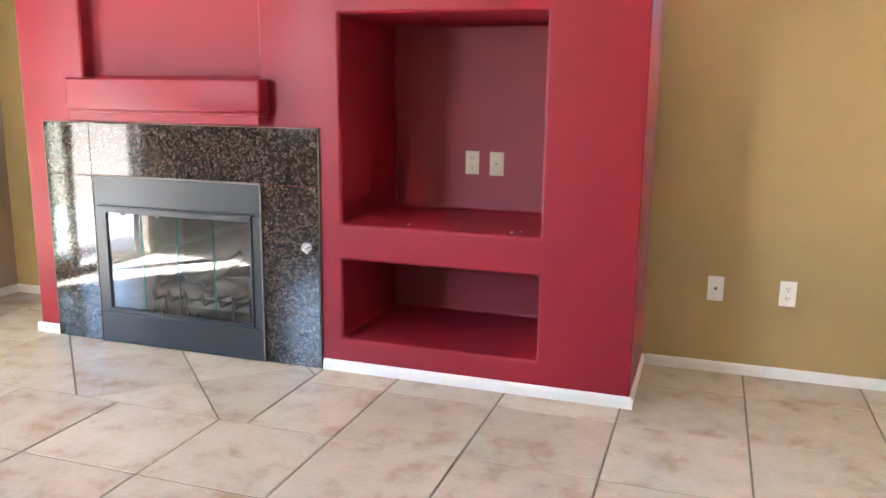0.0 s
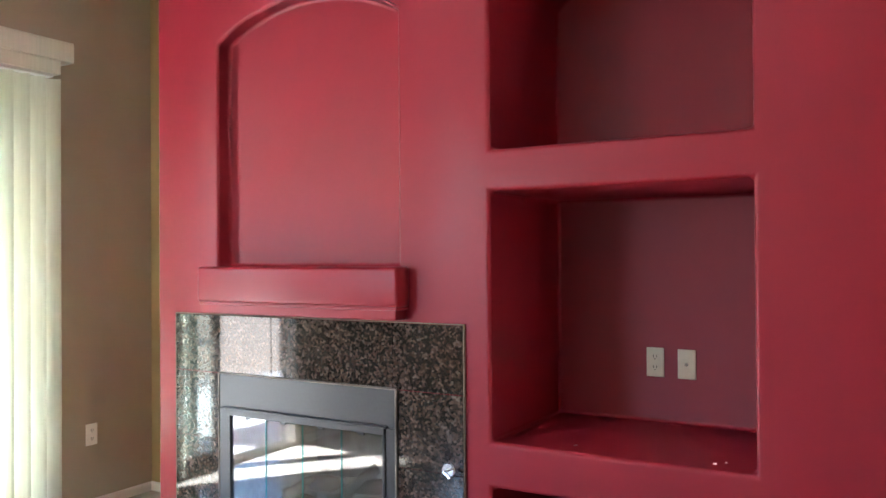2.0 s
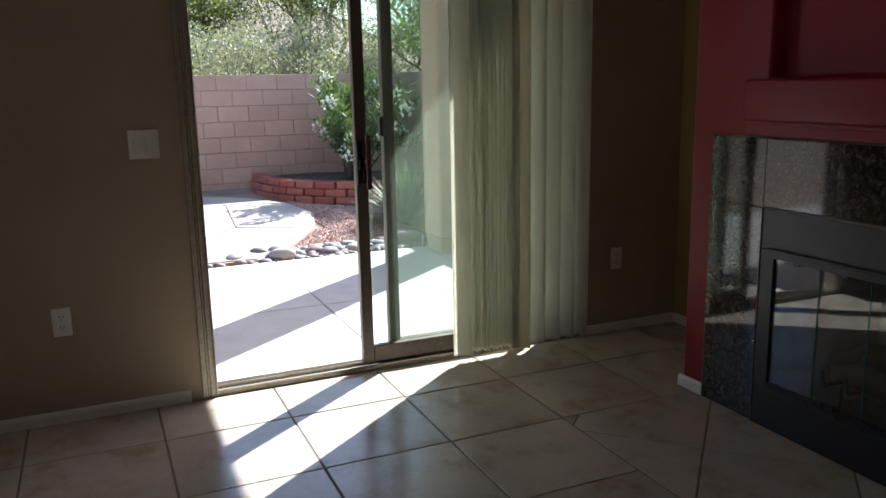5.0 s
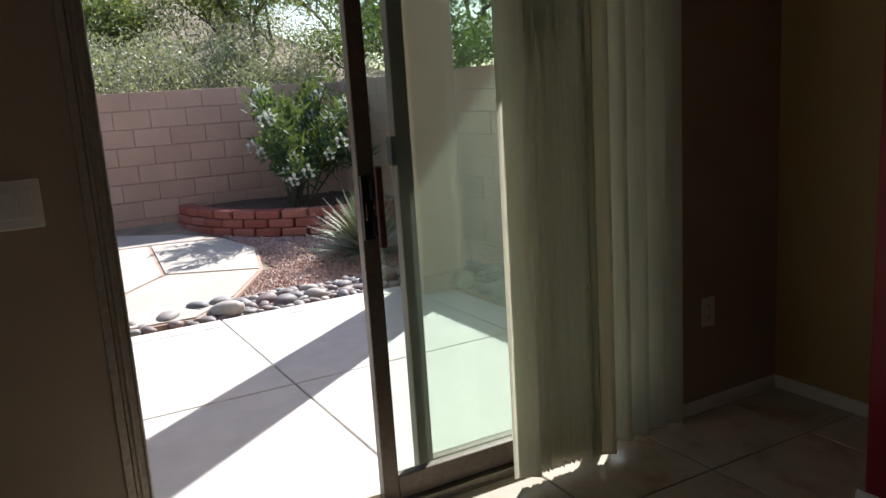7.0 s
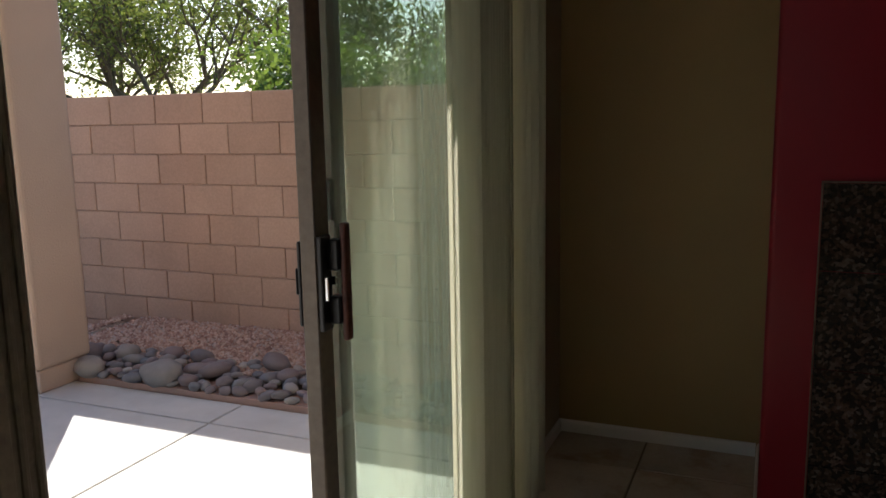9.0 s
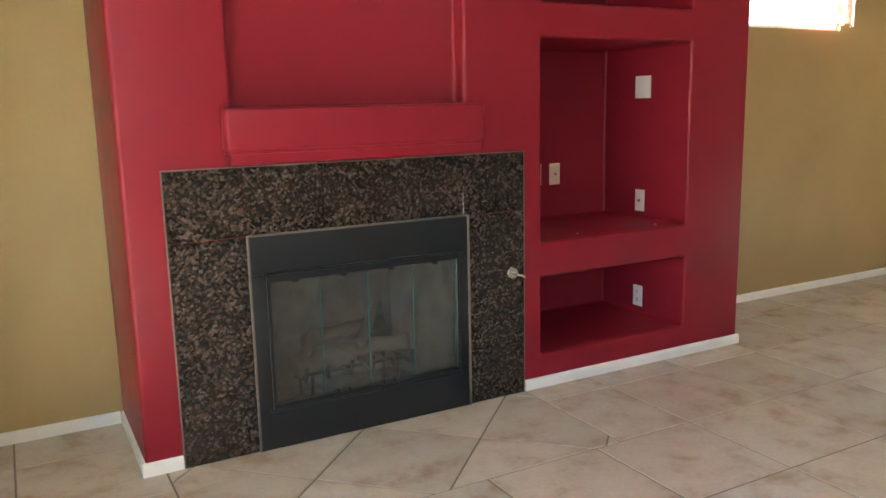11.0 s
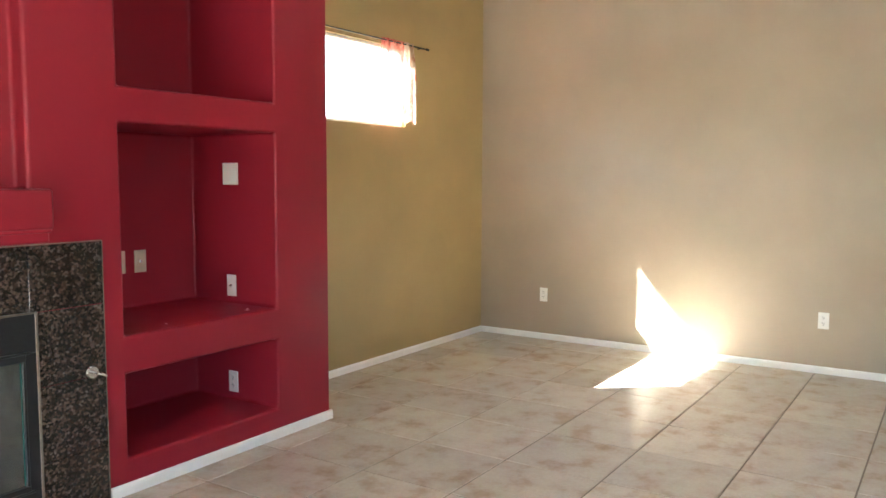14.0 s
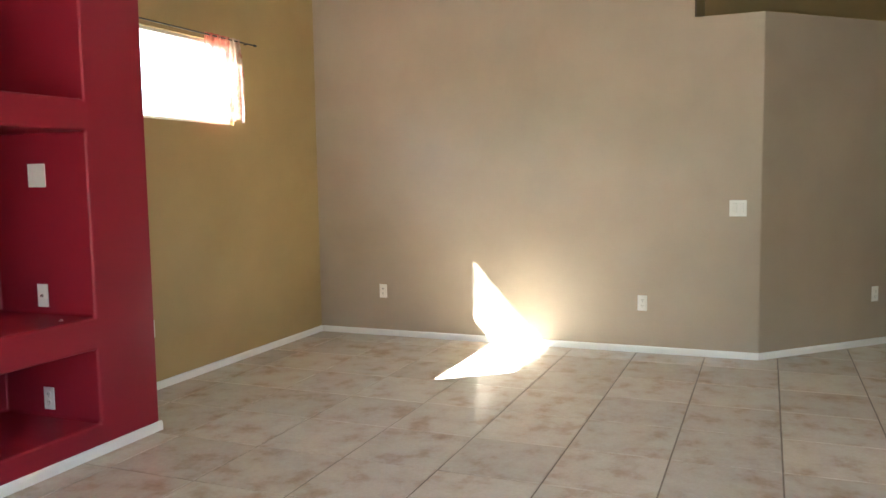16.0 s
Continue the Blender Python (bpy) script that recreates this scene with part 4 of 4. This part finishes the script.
def tree(x, y, h, spread, mat, leaf, count, label, seed, stems=3):
    rng = random.Random(seed)
    base = Vector((x, y, land(x, y) - 0.05))
    ob = thing("tree", pose(*base), label, "tree", group="trees beyond the garden wall")
    bm = bmesh.new()
    tips = []

    def grow(p, d, length, r, level):
        q = p + d * length
        mid = (p + q) / 2 + Vector((rng.uniform(-1, 1), rng.uniform(-1, 1), 0)) * length * 0.08
        n = 8 if level < 2 else 5
        rod(bm, p, mid, r, n, r * 0.85)
        rod(bm, mid, q, r * 0.85, n, r * 0.68)
        if level >= 2:
            tips.append((tuple(mid), 0.16 * spread, 1))
        if level >= 4:
            tips.append((tuple(q), 0.20 * spread, 1))
            return
        for _ in range(3 if level else 2):
            axis = Vector((rng.uniform(-1, 1), rng.uniform(-1, 1), rng.uniform(-0.15, 0.6)))
            nd = (d * 0.75 + axis.normalized() * 0.75).normalized()
            grow(q, nd, length * rng.uniform(0.62, 0.85), r * 0.62, level + 1)

    for s in range(stems):
        a = 6.28 * s / stems + rng.uniform(-0.5, 0.5)
        d = Vector((math.cos(a) * 0.38 * spread, math.sin(a) * 0.38 * spread, 1)).normalized()
        grow(base.copy(), d, h * 0.27, 0.016 * h, 0)
    part("trunk", bm, BARK, ob, "grey-green branching limbs")
    per = max(1, count // len(tips))
    leafage("crown", [(p, s, per) for p, s, _ in tips], leaf, 0.28, mat, ob)
    return ob


thin = "airy palo verde tree with fine yellow-green leaves"
full = "dense rounded green tree above the garden wall"
tree(-8.4, 6.8, 4.6, 1.1, PALO, 0.07, 11000, thin, 1, 4)
tree(-11.5, 5.2, 4.8, 1.3, PALO, 0.07, 14000, thin, 2, 3)
tree(-6.4, 9.0, 4.8, 1.1, PALO, 0.075, 9000, thin, 3, 3)
tree(-15.0, 6.5, 5.4, 1.3, GREEN, 0.08, 15000, full, 4, 3)
tree(-4.4, 5.6, 3.3, 1.15, GREEN, 0.075, 20000, full, 5, 4)
tree(-1.2, 6.2, 3.8, 1.15, GREEN, 0.075, 15000, full, 6, 4)
tree(-13.0, 2.2, 3.4, 1.3, PALO, 0.07, 11000, thin, 7, 3)
tree(-18.0, 3.0, 4.6, 1.3, PALO, 0.08, 9000, thin, 8, 3)
tree(-9.8, 3.6, 3.2, 1.2, GREEN, 0.06, 11000, full, 9, 3)
tree(-12.8, -0.6, 2.6, 1.4, PALO, 0.06, 10000, thin, 10, 4)
tree(-15.5, -3.6, 3.0, 1.5, PALO, 0.07, 9000, thin, 11, 4)
tree(-19.0, -0.5, 3.6, 1.5, PALO, 0.08, 9000, thin, 12, 3)
tree(-21.0, 7.5, 4.8, 1.4, GREEN, 0.09, 10000, full, 13, 3)
tree(-24.0, -6.0, 3.6, 1.5, PALO, 0.09, 8000, thin, 14, 3)
tree(-10.5, 9.0, 4.6, 1.3, PALO, 0.08, 11000, thin, 15, 3)


def brush():
    """Grey-green scrub over the hillside, with bare twigs."""
    rng = random.Random(11)
    spots, bm = [], bmesh.new()
    for k in range(330):
        if k < 60:
            x, y, r = -8.6 - 3.2 * rng.random(), rng.uniform(-6.5, 2.5), rng.uniform(0.45, 0.8)
            r *= 0.9
        else:
            x, y, r = -11 - 26 * rng.random() ** 1.3, rng.uniform(-18, 12), rng.uniform(0.6, 1.2)
        z = land(x, y)
        hgt = r * rng.uniform(1.1, 1.7) + (0.75 if k < 60 else 0)
        n = 1700 if k < 60 else 700
        for _ in range(7):
            c = (x + rng.uniform(-r, r) * 0.7, y + rng.uniform(-r, r) * 0.7, z + hgt * rng.uniform(0.25, 1.0))
            spots.append((c, r * 0.30, n // 7))
            if k < 90:
                rod(bm, (x, y, z - 0.05), c, 0.018, 4, 0.004)
                rod(bm, c, (c[0] + rng.uniform(-0.4, 0.4), c[1] + rng.uniform(-0.4, 0.4), c[2] + rng.uniform(0, 0.35)), 0.006, 3, 0.002)
    ob = leafage("desert_brush", spots, 0.05, 0.2, GREY, None, "grey-green desert scrub covering the hillside")
    tagged(ob, category="brush", kind="stuff")
    part("twig", bm, BARK, ob)


brush()


def saguaro(x, y, h):
    z = land(x, y)
    bm = bmesh.new()
    bmesh.ops.create_cone(bm, cap_ends=True, segments=24, radius1=0.20, radius2=0.16, depth=h, matrix=pose(x, y, z + h / 2))
    for v in bm.verts:
        a = math.atan2(v.co.y - y, v.co.x - x)
        k = 0.88 if round(a / (math.pi / 12)) % 2 else 1.0
        v.co.x, v.co.y = x + (v.co.x - x) * k, y + (v.co.y - y) * k
    tagged(new("saguaro", mesh_of("saguaro", bm, PALO)), "tall ribbed saguaro cactus on the hillside", "cactus")


saguaro(-24.0, 2.6, 4.2)

# oleander with white flowers
ole = thing("oleander_shrub", (-7.1, 0.74, 0.165), "oleander shrub with white flowers in raised bed", "shrub")
bm = bmesh.new()
spots, blooms = [], []
rng = random.Random(21)
for i in range(26):
    a, t = rng.uniform(0, 6.28), rng.uniform(0.05, 0.80)
    tip = Vector((-7.1 + math.cos(a) * t, 0.74 + math.sin(a) * t, 0.165 + rng.uniform(0.55, 1.62) * (1 - 0.22 * t)))
    tip.x, tip.y = max(tip.x, LWX + 0.12), min(tip.y, RWY - 0.1)
    base = Vector((-7.1 + rng.uniform(-0.09, 0.09), 0.74 + rng.uniform(-0.09, 0.09), 0.15))
    mid = base.lerp(tip, 0.5) + Vector((0, 0, 0.16))
    rod(bm, base, mid, 0.013, 6, 0.010)
    rod(bm, mid, tip, 0.010, 6, 0.004)
    for f in (0.40, 0.55, 0.68, 0.80, 0.91, 1.0):
        spots.append((tuple(base.lerp(tip, f) + Vector((0, 0, 0.16 * (1 - abs(2 * f - 1))))), 0.06, 26))
    if i % 5 != 4:
        for _ in range(2):
            blooms.append((tuple(tip + Vector((rng.uniform(0.0, 0.16), rng.uniform(-0.14, 0.06), rng.uniform(-0.30, 0.06)))), rng.uniform(0.02, 0.036), 15))
part("stem", bm, BARK, ole)
leafage("leaves", spots, 0.15, 0.085, OLEA, ole, "narrow dark green leaves", -0.9)
for b in blooms:
    tagged(leafage("blossom", [b], 0.055, 0.42, PETAL, ole, "white oleander blossom", 0.0), kind="stuff")


def rosette(name, x, y, r, n, label, seed, width=0.011, low=5):
    """A ball of stiff narrow blades."""
    rng = random.Random(seed)
    z = land(x, y)
    verts, faces = [], []
    for i in range(n):
        a, e = rng.uniform(0, 6.28), radians(low + (88 - low) * rng.random() ** 1.25)
        d = Vector((math.cos(a) * math.cos(e), math.sin(a) * math.cos(e), math.sin(e)))
        side = Vector((-math.sin(a), math.cos(a), 0)) * width * rng.uniform(0.7, 1.2)
        length = r * rng.uniform(0.78, 1.08)
        o = Vector((x, y, z + 0.05)) + d * 0.05
        sag = Vector((0, 0, -0.10 * length * math.cos(e)))
        b = len(verts)
        for f in (0, 0.35, 0.7):
            c = o + d * length * f + sag * f * f
            k = 1.0 - 0.55 * f
            verts += [tuple(c - side * k), tuple(c + side * k)]
        verts.append(tuple(o + d * length + sag))
        faces += [(b, b + 1, b + 3, b + 2), (b + 2, b + 3, b + 5, b + 4), (b + 4, b + 5, b + 6)]
    me = bpy.data.meshes.new("leaf_rosette")
    me.from_pydata(verts, [], faces)
    me.materials.append(BLADE)
    ob = thing(name, pose(x, y, z), label, "plant")
    leaf = new("leaf_rosette", me)
    leaf.parent = ob
    leaf.matrix_parent_inverse = ob.matrix_basis.inverted()
    bm = bmesh.new()
    rod(bm, (x, y, z - 0.03), (x, y, z + 0.12), 0.07, 12, 0.05)
    part("crown_base", bm, BARK, ob)


rosette("desert_spoon", -5.05, 0.67, 0.60, 460, "spiky blue-green desert spoon plant in gravel", 31)

course_wall("garden_wall_side", "x", -8.104, 1.3, "pink concrete block garden wall in shade")
course_wall("garden_wall_end", "y", -5.857, RWY, "pink concrete block garden wall at the yard end")


# ---- floor tiles, each a piece ----
TX, TY, TS, JOINT = 0.132, -0.662, 0.495, 0.007
tile_cache = {}


def tile_mesh(poly, key):
    if key in tile_cache:
        return tile_cache[key]
    n = len(poly)
    ins = []
    cx, cy = sum(p[0] for p in poly) / n, sum(p[1] for p in poly) / n
    for x, y in poly:
        d = Vector((cx - x, cy - y))
        d = d.normalized() * 0.004 if d.length > 0 else d
        ins.append((x + d.x, y + d.y))
    vs = [(x, y, -0.009) for x, y in poly] + [(x, y, -0.0022) for x, y in poly] + [(x, y, 0.0) for x, y in ins]
    fs = []
    for ring in (0, n):
        fs += [(ring + i, ring + (i + 1) % n, ring + n + (i + 1) % n, ring + n + i) for i in range(n)]
    fs.append(tuple(range(2 * n, 3 * n)))
    me = bpy.data.meshes.new("tile")
    me.from_pydata(vs, [], fs)
    me.materials.append(TILE)
    tile_cache[key] = me
    return me


def lay(poly, key=None):
    cx, cy = sum(p[0] for p in poly) / len(poly), sum(p[1] for p in poly) / len(poly)
    local = [(x - cx, y - cy) for x, y in poly]
    ob = new("tile", tile_mesh(local, key or tuple(round(v, 3) for p in local for v in p)))
    ob.parent = part_floor
    ob.location = (cx, cy, random.uniform(-0.0006, 0.0006))


def clip(poly, a, b, c):
    """The part of a polygon with a*x + b*y <= c."""
    out = []
    for i, p in enumerate(poly):
        q = poly[(i + 1) % len(poly)]
        fp, fq = a * p[0] + b * p[1] - c, a * q[0] + b * q[1] - c
        if fp <= 0:
            out.append(p)
        if fp * fq < 0:
            k = fp / (fp - fq)
            out.append((p[0] + k * (q[0] - p[0]), p[1] + k * (q[1] - p[1])))
    return out


def area(poly):
    return abs(sum(p[0] * q[1] - q[0] * p[1] for p, q in zip(poly, poly[1:] + poly[:1]))) / 2


HX0, HX1 = TX, 1.74       # the band before the hearth is laid on the diagonal
j = JOINT / 2
for i in range(-2, 16):
    for k in range(-10, 3):
        x0, x1 = TX + i * TS + j, TX + (i + 1) * TS - j
        y0, y1 = TY + k * TS + j, TY + (k + 1) * TS - j
        if TY - 0.01 < y0 and x1 > HX0 + 0.02 and x0 < HX1:
            if x1 < HX1 + 0.02:
                continue
            x0 = HX1 + j
        if y1 < -5.0:
            continue
        poly = [(max(x0, WX + 0.001), y0), (x1, y0), (x1, min(y1, OY - 0.001)), (max(x0, WX + 0.001), min(y1, OY - 0.001))]
        if x1 < WX + 0.02 or y0 > OY - 0.02:
            continue
        if BX0 - 0.02 < x0 and x1 < BX1 + 0.02 and y0 > 0.0:
            continue
        lay(poly)
D = TS * math.sqrt(0.5)
for p in range(-6, 10):
    for q in range(-6, 10):
        # diamonds between the lines x + y = P and x - y = Q
        s0, s1 = 0.245 + p * 2 * D + j * 1.4, 0.245 + (p + 1) * 2 * D - j * 1.4
        d0, d1 = 0.23 + q * 2 * D + j * 1.4, 0.23 + (q + 1) * 2 * D - j * 1.4
        poly = [((s + d) / 2, (s - d) / 2) for s, d in ((s0, d0), (s1, d0), (s1, d1), (s0, d1))]
        for a, b, c in ((1, 0, HX1 - j), (-1, 0, -HX0 - j), (0, 1, 0.0), (0, -1, -TY - j)):
            poly = clip(poly, a, b, c) if poly else poly
        if len(poly) > 2 and area(poly) > 0.0008:
            if sum(u[0] * v[1] - v[0] * u[1] for u, v in zip(poly, poly[1:] + poly[:1])) < 0:
                poly = poly[::-1]
            lay(poly)
